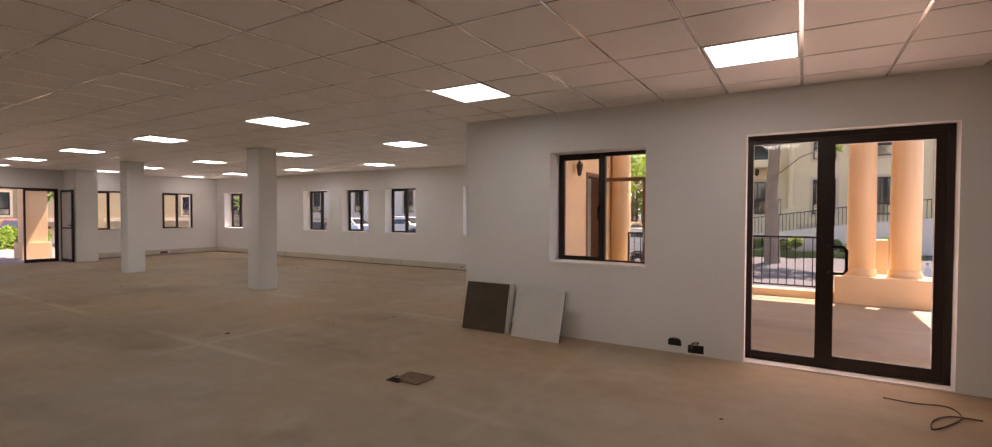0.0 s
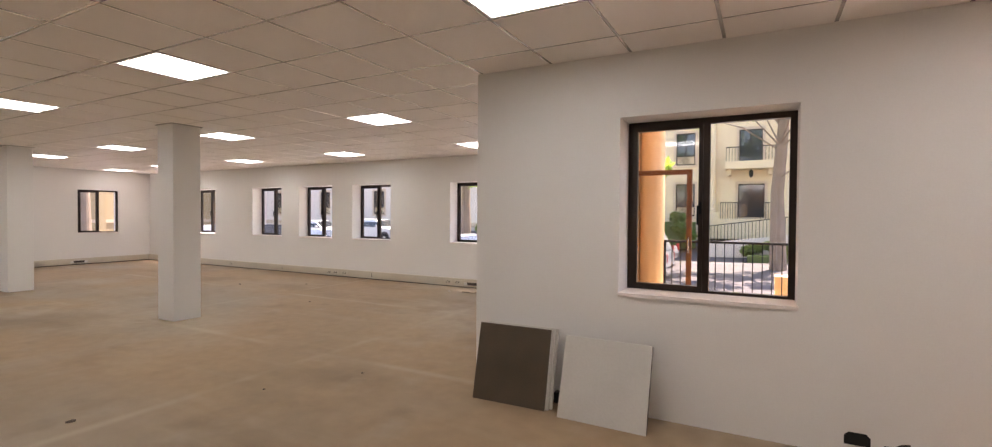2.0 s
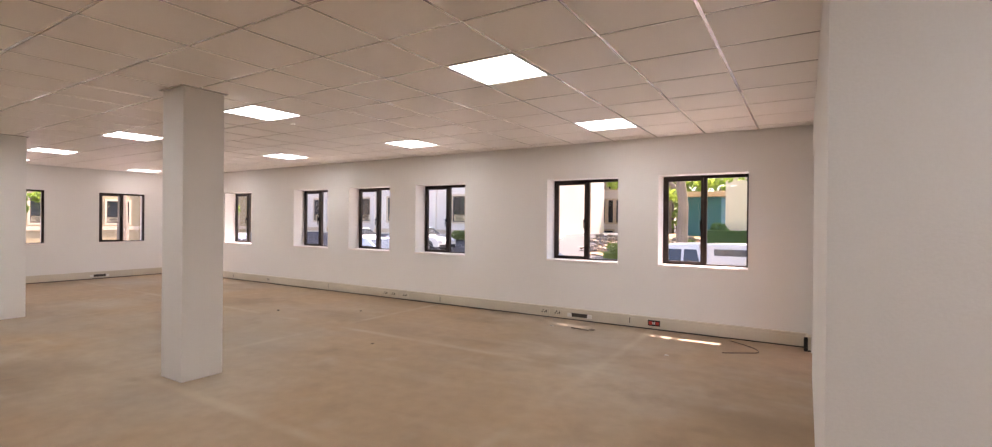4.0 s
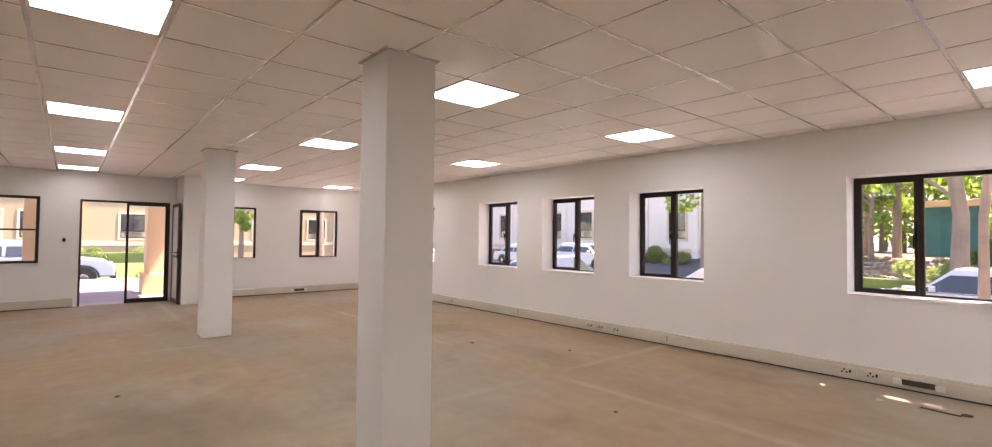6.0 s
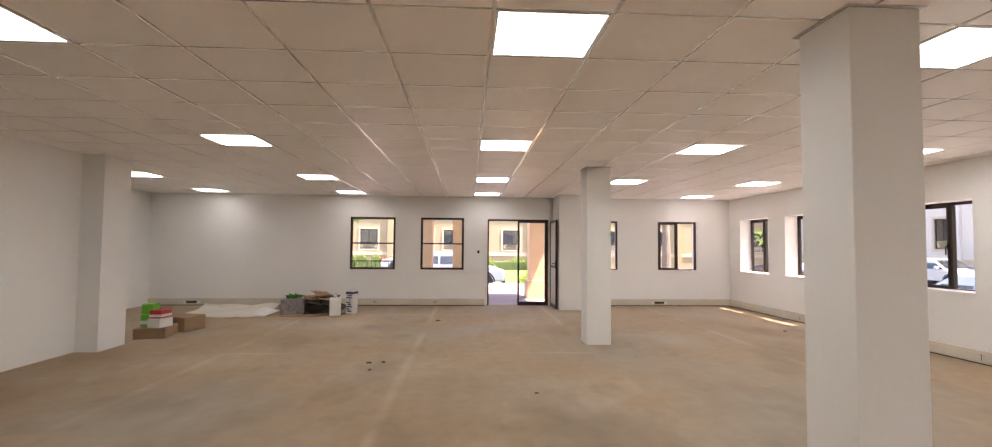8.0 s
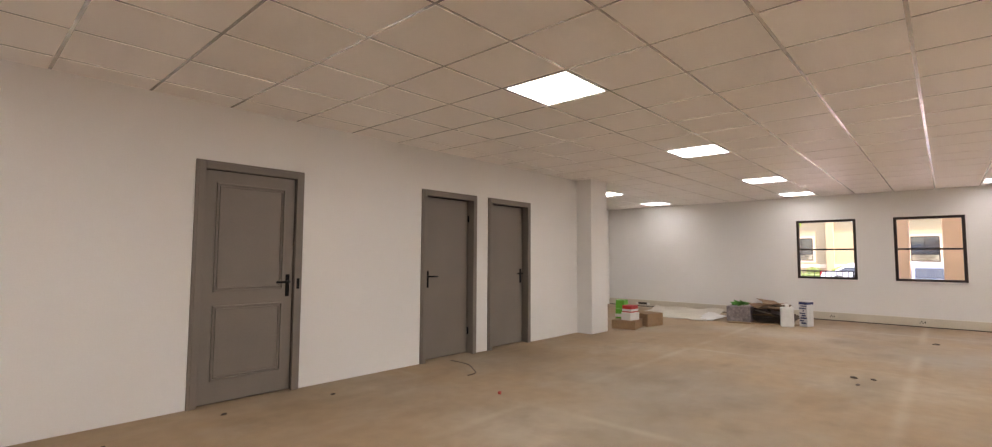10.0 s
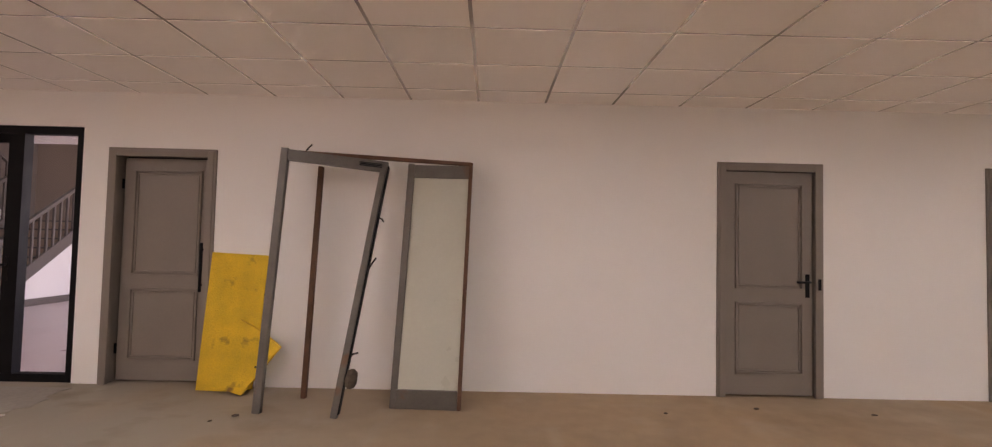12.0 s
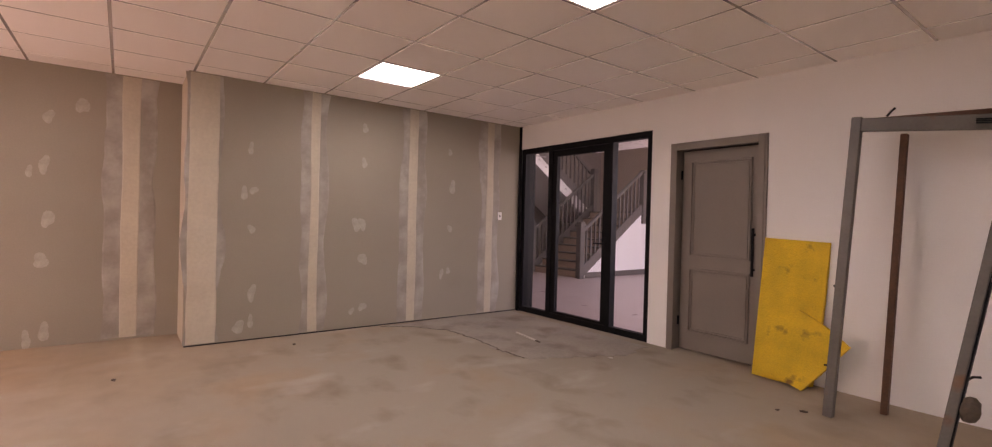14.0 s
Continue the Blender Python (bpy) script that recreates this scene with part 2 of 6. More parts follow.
NORTH = [(-15.77, -14.66), (-14.09, -12.98), (-11.41, -10.30), (-9.675, -8.565), (-7.93, -6.825), (-5.29, -4.18), (-3.62, -2.53)]
NZ = (0.85, 2.085)
WEST = [(0.36, 1.42, 0.845, 2.09), (2.02, 3.05, 0.845, 2.09), (3.62, 5.09, 0.0, 2.07), (5.83, 6.80, 0.845, 2.05), (7.80, 8.77, 0.845, 2.05)]
SOUTH = [(0.49, 2.66, 0.0, 2.28), (-0.71, 0.25, 0.0, 2.10), (-6.18, -5.22, 0.0, 2.10), (-8.63, -7.68, 0.0, 2.10), (-9.80, -8.86, 0.0, 2.10)]

x0 = WX - TH
wall("wall_north", pose(x0, NY, 0), PX + TH - x0, H + 0.35, DEEP, [(a - x0, b - x0, *NZ) for a, b in NORTH])
wall("wall_porch_window", pose(PX, AY, 0), RX + TH - PX, H + 0.35, DEEP, [(-0.67 - PX, 0.445 - PX, 0.85, 2.14), (1.40 - PX, 2.93 - PX, 0.0, 2.19)])
wall("wall_porch_side", pose(PX, NY, 0, rz=-90), NY - AY - DEEP, H + 0.35, TH, [(0.29, 1.26, 0.0, 2.2)])
wall("wall_west", pose(WX, -4.45, 0, rz=90), NY + 4.45, H + 0.35, TH, [(a + 4.45, b + 4.45, c, d) for a, b, c, d in WEST])
xs = EX + 0.15
wall("wall_south", pose(xs, SY, 0, rz=180), xs + 11.62, H + 0.35, TH, [(xs - b, xs - a, c, d) for a, b, c, d in SOUTH])
wall("wall_alcove_side", pose(-11.62, -4.2, 0, rz=90), 4.2 + SY - TH, H + 0.35, -0.25)
wall("wall_alcove_back", pose(-11.37, -4.2, 0, rz=180), 4.88, H + 0.35, TH)
tagged(part("pier_south", cube(-11.62, -11.1, SY + 0.002, SY + 0.29, 0, H), PLASTER), "white plastered wall pier", "pier", kind="structure")
tagged(part("pier_west", cube(WX + 0.002, -15.40, 5.20, 5.72, 0, H), PLASTER), "white plastered wall pier beside the glass door", "pier", kind="structure")

for name, cx, cy in (("column_east", -6.72, 5.155), ("column_west", -11.66, 5.065)):
    col = thing(name, pose(cx, cy, 0), "square white plastered column from floor to ceiling", "column", kind="structure")
    part("shaft", cube(-0.18, 0.18, -0.18, 0.18, 0.0, H - 0.006, 0.006), PLASTER, col)
    part("ceiling_trim", cube(-0.203, 0.203, -0.203, 0.203, H - 0.006, H + 0.004), TBAR, col, "thin metal trim where column meets ceiling")

# floor of the whole place, with the doorways
bm = bmesh.new()
box(bm, WX - TH, RX + TH, SY - TH, NY + TH, -0.25, 0.0)
box(bm, WX - TH, -11.37, -4.45, SY - TH, -0.25, 0.0)
tagged(part("floor", bm, SCREED), "bare sandy brown screed floor with pale adhesive marks", "floor", kind="structure")

# ceiling of square boards between slightly recessed bars
LAMPS = [(k, j) for j, ks in ((0, (14, 10, 5, 0, -5, -10, -14)), (4, (5, 0, -5, -10, -14)), (8, (5, 0, -5, -10, -14)),
                              (-5, (14, 10, 5, 0, -5, -10, -14)), (-10, (-10, -14))) for k in ks]
lamp_cells = {(k - 1, j - 1) for k, j in LAMPS}
bm = bmesh.new()
gap = 0.011
for i in range(-17, 19):
    for j in range(-14, 11):
        x, y = GX + i * G, GY + j * G
        if (i, j) in lamp_cells or x + G < WX or x > RX or y + G < -4.3 or y > NY or (x > PX and y > AY):
            continue
        a, b, c, d = x + gap, x + G - gap, y + gap, y + G - gap
        lo = [bm.verts.new((px, py, H + random.uniform(-0.0012, 0.0012))) for px, py in ((a, c), (b, c), (b, d), (a, d))]
        hi = [bm.verts.new((v.co.x, v.co.y, H + 0.012)) for v in lo]
        bm.faces.new(lo[::-1])
        for k in range(4):
            bm.faces.new((lo[k], lo[(k + 1) % 4], hi[(k + 1) % 4], hi[k]))
tagged(part("ceiling", bm, TILE), "suspended ceiling of square boards in an exposed grid", "ceiling", kind="structure")
bm = bmesh.new()
for i in range(-17, 20):
    box(bm, GX + i * G - 0.013, GX + i * G + 0.013, -4.45, (AY if GX + i * G > PX else NY) + 0.05, H + 0.0022, H + 0.016)
for j in range(-14, 12):
    box(bm, WX - 0.05, (PX if GY + j * G > AY else RX) + 0.05, GY + j * G - 0.013, GY + j * G + 0.013, H + 0.0030, H + 0.017)
slab = cube(WX - TH, RX + TH, -4.45, AY + TH, H + 0.352, H + 0.55)
box(slab, WX - TH, PX + TH, AY + TH, NY + TH, H + 0.352, H + 0.55)
tagged(part("ceiling_grid", bm, TBAR), "pale metal bars of the suspended ceiling", "ceiling", kind="structure")
tagged(part("ceiling_void", slab, PLASTER), "concrete slab above the ceiling", "ceiling", kind="structure")

# ceiling lamps
lamp = thing("ceiling_light", pose(GX - G / 2, GY - G / 2, H), "square flush panel lamp, lit white, in the ceiling grid", "ceiling light", "panel lamps in the ceiling")
bm = bmesh.new()
h0, h1 = G / 2 - 0.012, G / 2 - 0.028
for a, b, c, d in ((-h0, h0, -h0, -h1), (-h0, h0, h1, h0), (-h0, -h1, -h1, h1), (h1, h0, -h1, h1)):
    box(bm, a, b, c, d, -0.002, 0.02)
part("frame", bm, WHITEPLASTIC, lamp)
part("diffuser", cube(-h1, h1, -h1, h1, 0.001, 0.012), PANEL_GLOW, lamp, "glowing white diffuser")
weak = thing("ceiling_light", pose(GX - 14 * G - G / 2, GY - G / 2, H), "square flush panel lamp, lit white, in the ceiling grid", "ceiling light", "panel lamps in the ceiling")
for o in lamp.children:
    me = o.data.copy()
    if o.name.startswith("diffuser"):
        me.materials[0] = PANEL_WEAK
    c = tagged(new(o.name.split(".")[0], me), "glowing white diffuser" if o.name.startswith("diffuser") else "")
    c.parent = weak
for k, j in LAMPS:
    if (k, j) not in ((0, 0), (-14, 0)):
        copy_thing(lamp if k > -14 else weak, pose(GX + k * G - G / 2, GY + j * G - G / 2, H))


# ---- windows and doors ----
def bars(w, h, t, d0, d1, base=0.0):
    """Four bars round an opening w x h."""
    bm = bmesh.new()
    box(bm, 0, w, d0, d1, h - t, h)
    if base >= 0:
        box(bm, 0, w, d0, d1, 0, t if base == 0 else base)
    b = t if base == 0 else max(base, 0)
    box(bm, 0, t, d0, d1, b, h - t)
    box(bm, w - t, w, d0, d1, b, h - t)
    return bm


def pane(x0, x1, y, z0, z1, parent, name="pane"):
    ob = part(name, cube(x0, x1, y - 0.003, y + 0.003, z0, z1), GLASS, parent, "clear glass pane")
    ob.visible_shadow = False
    return ob


def casement(name, m, w, h, depth, label):
    """Two lights side by side: a fixed pane and an opening sash, with a central stay, set back into the reveal."""
    win = thing(name, m, label, "window", kind="structure")
    d = depth
    part("window_frame", bars(w, h, 0.042, d, d + 0.05), BRONZE, win, "dark bronze aluminium frame")
    part("mullion", cube(w / 2 - 0.022, w / 2 + 0.022, d - 0.004, d + 0.054, 0.042, h - 0.042), BRONZE, win)
    bm = bars(w / 2 - 0.064, h - 0.084, 0.030, d - 0.012, d + 0.03)
    bmesh.ops.translate(bm, vec=(0.042, 0, 0.042), verts=bm.verts)
    sash = part("sash", bm, BRONZE, win, "opening sash in dark bronze aluminium")
    pane(0.072, w / 2 - 0.052, d + 0.012, 0.072, h - 0.072, win)
    pane(w / 2 + 0.022, w - 0.042, d + 0.025, 0.042, h - 0.042, win)
    bm = bmesh.new()
    box(bm, w / 2 - 0.046, w / 2 - 0.028, d - 0.026, d - 0.012, h * 0.46, h * 0.53, 0.003)
    box(bm, w / 2 - 0.060, w / 2 - 0.048, d - 0.040, d - 0.026, h * 0.40, h * 0.51, 0.003)
    box(bm, w / 2 - 0.056, w / 2 - 0.030, d - 0.038, d - 0.024, h * 0.485, h * 0.51, 0.003)
    part("handle", bm, BLACK, sash, "black window catch")
    part("window_sill", cube(-0.006, w + 0.006, -0.014, depth + 0.002, -0.004, 0.024, 0.003), REVEAL, win, "white painted sill board")
    return win


def sash_window(name, m, w, h, label, bar):
    """Flush window with one cross bar."""
    win = thing(name, m, label, "window", kind="structure")
    d = 0.015
    part("window_frame", bars(w, h, 0.05, d, d + 0.06), BRONZE, win, "dark bronze aluminium frame")
    part("crossbar", cube(0.05, w - 0.05, d - 0.004, d + 0.05, h * bar - 0.016, h * bar + 0.016), BRONZE, win)
    pane(0.05, w - 0.05, d + 0.03, 0.05, h * bar - 0.016, win)
    pane(0.05, w - 0.05, d + 0.03, h * bar + 0.016, h - 0.05, win)
    part("window_sill", cube(-0.03, w + 0.03, -0.025, d, -0.02, 0.004, 0.003), REVEAL, win, "white painted sill board")
    return win


for i, (a, b) in enumerate(NORTH, 1):
    casement(f"window_{i}", pose(a, NY, NZ[0]), b - a, NZ[1] - NZ[0], 0.268, "dark bronze two-light casement window set deep in a white reveal")
casement("window_8", pose(-0.67, AY, 0.85), 1.115, 1.29, 0.268, "dark bronze two-light casement window looking onto the porch")
for i, o in enumerate(WEST[:2], 9):
    sash_window(f"window_{i}", pose(WX, o[0], o[2], rz=90), o[1] - o[0], o[3] - o[2], "dark bronze window with one horizontal glazing bar", 0.5)
for i, o in enumerate(WEST[3:], 11):
    casement(f"window_{i}", pose(WX, o[0], o[2], rz=90), o[1] - o[0], o[3] - o[2], 0.03, "dark bronze two-light window nearly flush with the wall")


def d_handle(parent, x, y, z, out, mat=None):
    """Cranked pull handle on a glass door."""
    bm = bmesh.new()
    tube(bm, [(x, y, z), (x, y - out, z), (x + 0.10, y - out - 0.012, z), (x + 0.125, y - out - 0.012, z - 0.03), (x + 0.125, y - out - 0.012, z - 0.21),
              (x + 0.10, y - out - 0.012, z - 0.24), (x, y - out, z - 0.24), (x, y, z - 0.24)], 0.014, 10)
    return smooth(part("door_handle", bm, mat or BLACK, parent, "dark D-shaped pull handle"))


# glazed double door to the porch
dw, dh, dd = 1.53, 2.19, 0.15
door = thing("door_1", pose(1.40, AY, 0), "dark bronze glazed double door to the porch", "door", kind="structure")
part("door_frame", bars(dw, dh, 0.05, dd, dd + 0.08, 0.03), BRONZE, door)
split = 0.64
for name, a, b in (("fixed_leaf", 0.05, split), ("leaf", split, dw - 0.05)):
    if name == "leaf":
        bm = bars(b - a, dh - 0.08, 0.072, dd + 0.012, dd + 0.058, 0.10)
        bmesh.ops.translate(bm, vec=(a, 0, 0.03), verts=bm.verts)
    else:
        bm = cube(b - 0.065, b, dd + 0.008, dd + 0.062, 0.03, dh - 0.05)
        box(bm, a, b - 0.065, dd + 0.015, dd + 0.055, 0.03, 0.095)
        box(bm, a, b - 0.065, dd + 0.015, dd + 0.055, dh - 0.085, dh - 0.05)
    leaf = part(name, bm, BRONZE, door, "bronze framed glass leaf")
    pane(a + (0.07 if name == "leaf" else 0.0), b - 0.065, dd + 0.035, 0.095 if name != "leaf" else 0.13, dh - 0.085 if name != "leaf" else dh - 0.12, leaf)
d_handle(door, split + 0.04, dd + 0.012, 1.14, 0.05)
part("threshold", cube(0, dw, 0.0, DEEP, -0.002, 0.012), REVEAL, door)

LEAFPANEL = material("pale_beige_panel", (0.58, 0.52, 0.46), 0.5, vary=0.05, scale=4, fine=60)
# glazed door in the west wall: one leaf open, one shut, one folded against the pier
o = WEST[2]
w = o[1] - o[0]
door = thing("door_2", pose(WX, o[0], 0, rz=90), "dark bronze glazed entrance door with one half standing open", "door", kind="structure")
bm = bmesh.new()
for a, b, c, d in ((0, 0.035, 0, 2.07), (w - 0.035, w, 0, 2.07), (0.035, w - 0.035, 2.03, 2.07)):
    box(bm, a, b, 0.02, 0.10, c, d)
part("door_frame", bm, BRONZE, door)
bm = bars(w / 2 - 0.03, 2.03, 0.042, 0.035, 0.085, 0.09)
bmesh.ops.translate(bm, vec=(w / 2 - 0.005, 0, 0.0), verts=bm.verts)
leaf = part("leaf", bm, BRONZE, door, "shut bronze framed glass leaf")
pane(w / 2 + 0.035, w - 0.075, 0.06, 0.09, 1.99, leaf)
bm = bmesh.new()
for a, b, c, d in ((-0.80, -0.755, 0.01, 2.03), (-0.065, -0.02, 0.01, 2.03), (-0.755, -0.065, 0.01, 0.09), (-0.755, -0.065, 1.97, 2.03), (-0.755, -0.065, 0.93, 0.98)):
    box(bm, w + 0.04, w + 0.085, a, b, c, d)
leaf = part("open_leaf", bm, BRONZE, door, "panelled leaf folded open into the room")
for c, d in ((0.09, 0.93), (0.98, 1.97)):
    bm = cube(w + 0.052, w + 0.072, -0.755, -0.065, c, d)
    box(bm, w + 0.044, w + 0.080, -0.70, -0.12, c + 0.05, d - 0.05, 0.008)
    part("panel", bm, LEAFPANEL, leaf, "pale beige infill panel")
bm = bmesh.new()
box(bm, w + 0.03, w + 0.04, -0.795, -0.765, 0.93, 1.10, 0.002)
tube(bm, [(w + 0.03, -0.78, 1.04), (w - 0.01, -0.78, 1.04), (w - 0.015, -0.68, 1.04)], 0.009, 8)
part("door_handle", bm, BLACK, leaf, "black lever handle")


# grey painted doors of the south wall
def moulded_panel(bm, x0, x1, z0, z1, y):
    """A raised field within a sunk moulding on a door face at y."""
    for inset, depth, wd in ((0.0, 0.020, 0.016), (0.026, 0.012, 0.011)):
        a, b, c, d = x0 + inset, x1 - inset, z0 + inset, z1 - inset
        for p in ((a, b, c, c + wd), (a, b, d - wd, d), (a, a + wd, c + wd, d - wd), (b - wd, b, c + wd, d - wd)):
            box(bm, p[0], p[1], y - depth, y + 0.004, p[2], p[3], 0.003)


def lever(parent, x, y, z, way):
    bm = bmesh.new()
    box(bm, x - 0.019, x + 0.019, y - 0.008, y, z - 0.11, z + 0.10, 0.004)
    hd = part("door_handle", bm, BLACK, parent, "black lever handle on a long plate")
    bm = bmesh.new()
    tube(bm, [(x, y - 0.008, z + 0.03), (x, y - 0.05, z + 0.03), (x + way * 0.03, y - 0.058, z + 0.03), (x + way * 0.125, y - 0.056, z + 0.03)], 0.010, 8)
    smooth(part("lever", bm, BLACK, hd))


def grey_door(name, x_left, w, h, setback, panelled, handle, label):
    door = thing(name, pose(x_left, SY, 0, rz=180), label, "door", kind="structure")
    f = 0.075
    bm = bmesh.new()
    for a, b, c, d in ((0, f, 0, h), (w - f, w, 0, h), (f, w - f, h - f, h)):
        box(bm, a, b, -0.018, 0.0 + 0.004, c, d, 0.004)
        k = 0.02
        box(bm, a + (k if a == 0 else 0), b - (k if b == w else 0), -0.028, -0.016, c, d - (k if d == h else 0), 0.004)
    part("architrave", bm, GREYPAINT, door)
    bm = bmesh.new()
    for a, b, c, d in ((0.02, f - 0.02, 0, h - 0.02), (w - f + 0.02, w - 0.02, 0, h - 0.02), (f - 0.02, w - f + 0.02, h - f + 0.015, h - 0.02)):
        box(bm, a, b, 0.004, TH - 0.02, c, d)
    part("door_frame", bm, GREYPAINT, door)
    y = setback
    bm = cube(f + 0.005, w - f - 0.005, y, y + 0.044, 0.014, h - f - 0.005, 0.002)
    if panelled:
        a, b = f + 0.10, w - f - 0.10
        moulded_panel(bm, a, b, 0.96, h - f - 0.11, y)
        moulded_panel(bm, a, b, 0.20, 0.84, y)
    leaf = part("leaf", bm, GREYPAINT, door, "grey painted door leaf")
    # near-black sheet paints the shade into the gap round the leaf
    part("shadow_gap", cube(f - 0.02, w - f + 0.02, y + 0.046, y + 0.07, 0.0, h - f + 0.014), DARK, door)
    if handle == "pull":
        bm = bmesh.new()
        box(bm, w - f - 0.075, w - f - 0.055, y - 0.05, y - 0.03, 0.82, 1.26, 0.004)
        for z in (0.88, 1.2):
            box(bm, w - f - 0.072, w - f - 0.058, y - 0.032, y, z - 0.01, z + 0.01)
        part("door_handle", bm, BLACK, leaf, "long black pull handle")
    elif handle == "right":
        lever(leaf, w - f - 0.055, y, 1.0, -1)
    elif handle == "left":
        lever(leaf, f + 0.10, y, 1.0, 1)
    for z in (0.25, h - 0.36):
        part("hinge", cube(f - 0.012 if handle != "left" else w - f - 0.004, f + 0.004 if handle != "left" else w - f + 0.012, y - 0.012, y, z, z + 0.09), BLACK, leaf)
    return door


grey_door("door_3", 0.25, 0.96, 2.10, 0.09, True, "pull", "grey painted two-panel door with a long black pull handle")
d = grey_door("door_4", -5.22, 0.96, 2.10, 0.012, True, "right", "grey painted two-panel door with black lever handle")
part("strike_plate", cube(0.905, 0.93, -0.036, -0.018, 0.96, 1.06, 0.002), BLACK, d)
grey_door("door_5", -7.68, 0.95, 2.10, 0.085, False, "left", "plain grey flush door with black lever handle")
grey_door("door_6", -8.86, 0.94, 2.10, 0.085, False, "right", "plain grey flush door with black lever handle")

# black framed glazed screen to the stair hall
door = thing("door_7", pose(2.66, SY, 0, rz=180), "black framed glass screen with a central door to the stair hall", "door", kind="structure")
w, h = 2.17, 2.28
part("door_frame", bars(w, h, 0.07, 0.02, 0.10, 0.07), BLACK, door)
for a in (0.545, 1.555):
    part("mullion", cube(a, a + 0.075, 0.016, 0.105, 0.0, h - 0.07), BLACK, door)
for a, b in ((0.001, 0.012), (w - 0.012, w - 0.001)):
    part("side_lining", cube(a, b, 0.106, TH + 0.004, 0.001, h - 0.002), BLACK, door, "black reveal lining")
pane(0.07, 0.545, 0.06, 0.07, h - 0.07, door)
pane(1.63, w - 0.07, 0.06, 0.07, h - 0.07, door)
bm = bars(0.935, h - 0.085, 0.075, 0.03, 0.085, 0.09)
bmesh.ops.translate(bm, vec=(0.62, 0, 0.008), verts=bm.verts)
leaf = part("leaf", bm, BLACK, door, "black framed glass door leaf")
pane(0.69, 1.485, 0.06, 0.09, h - 0.15, leaf)
lever(leaf, 1.52, 0.03, 1.0, -1)
tagged(part("closing_strip", cube(2.66, 2.705, SY - 0.02, SY + 0.012, 0, H), BLACK), "black closing strip in the corner", "trim", kind="structure")

# ---- east partition of unpainted plasterboard ----
wall("wall_east_partition", pose(EX, 2.09, 0, rz=-90), 2.09 - SY, H + 0.35, 0.12, mat=BOARDGREY, label="unpainted grey plasterboard partition with filled joints")
wall("wall_east_return", pose(EX + 0.12, 2.09, 0), RX - EX - 0.12, H + 0.35, -0.12, mat=JOINT, label="skimmed return of the plasterboard partition")
wall("wall_east_recess", pose(RX, AY, 0, rz=-90), AY - 1.97, H + 0.35, 0.25, mat=BOARDGREY, label="unpainted plasterboard wall beside the porch door")


def ragged_strip(w, h, seed, wobble=0.02, t=0.003):
    """A vertical band of filler with uneven edges, lying on a board at y = 0."""
    rnd = random.Random(seed)
    bm = bmesh.new()
    rows = []
    n = 26
    for k in range(n + 1):
        z = h * k / n
        a = -w / 2 + wobble * (1.3 * noise.noise(Vector((z * 1.6, seed * 3.7, 0))) + rnd.uniform(-0.12, 0.12))
        b = w / 2 + wobble * (1.3 * noise.noise(Vector((z * 1.6, seed * 3.7, 9))) + rnd.uniform(-0.12, 0.12))
        rows.append([bm.verts.new((a, 0, z)), bm.verts.new((a + 0.012, -t, z)), bm.verts.new((b - 0.012, -t, z)), bm.verts.new((b, 0, z))])
    for r, s in zip(rows, rows[1:]):
        for k in range(3):
            bm.faces.new((r[k], r[k + 1], s[k + 1], s[k]))
    return bm


def splodge(r, seed, t=0.003):
    """A dab of filler over a screw head."""
    rnd = random.Random(seed)
    bm = bmesh.new()
    ctr = bm.verts.new((0, -t, 0))
    n = 28
    tall, turn = rnd.uniform(0.9, 1.5), rnd.uniform(0, 6.28)
    rim = []
    for k in range(n):
        a = 2 * math.pi * k / n
        q = r * (1 + 0.22 * math.sin(2 * a + turn) + 0.12 * math.sin(3 * a + 2 * turn) + rnd.uniform(-0.05, 0.05))
        rim.append(bm.verts.new((q * math.cos(a) / tall, 0, q * math.sin(a) * tall)))
    for k in range(n):
        bm.faces.new((ctr, rim[k], rim[(k + 1) % n]))
    return bm


tagged(part("baseboard_gap", cube(EX - 0.004, EX - 0.0005, SY + 0.03, 2.09, 0.0, 0.012), DARK), "dark gap under the plasterboard", "gap", kind="structure")
FEATHER = material("thin_filler", (0.30, 0.268, 0.226), 0.85, vary=0.08, scale=6.0, fine=40, stain=(0.46, 0.425, 0.375), stain_at=(0.42, 0.70), stain_scale=3.5)
DAB = material("filler_dab", (0.385, 0.35, 0.295), 0.85, vary=0.12, scale=9.0, fine=40)
for i, (y, w) in enumerate(((1.955, 0.255), (0.914, 0.105), (-0.26, 0.125), (-1.424, 0.12))):
    for k, (ww, mat, t) in enumerate(((w * 2.7, FEATHER, 0.002), (w, JOINT, 0.0045))):
        if i == 0 and k == 0:
            ww = w * 1.2
        ob = part("wall_joint", ragged_strip(ww, H - 0.03, i * 7 + k, 0.05 if k == 0 else 0.008, t), mat)
        ob.matrix_world = pose(EX - 0.001, y, 0.02, rz=-90)
        tagged(ob, "ragged band of joint filler on plasterboard", "joint filler", kind="structure")
for i, (y, w) in enumerate(((2.507, 0.155), (3.70, 0.14))):
    for k, (ww, mat, t) in enumerate(((w * 2.7, FEATHER, 0.002), (w, JOINT, 0.0045))):
        ob = part("wall_joint", ragged_strip(ww, H - 0.03, 40 + i * 7 + k, 0.05 if k == 0 else 0.008, t), mat)
        ob.matrix_world = pose(RX - 0.001, y, 0.02, rz=-90)
        tagged(ob, "ragged band of joint filler on plasterboard", "joint filler", kind="structure")
rnd = random.Random(5)
n = 0
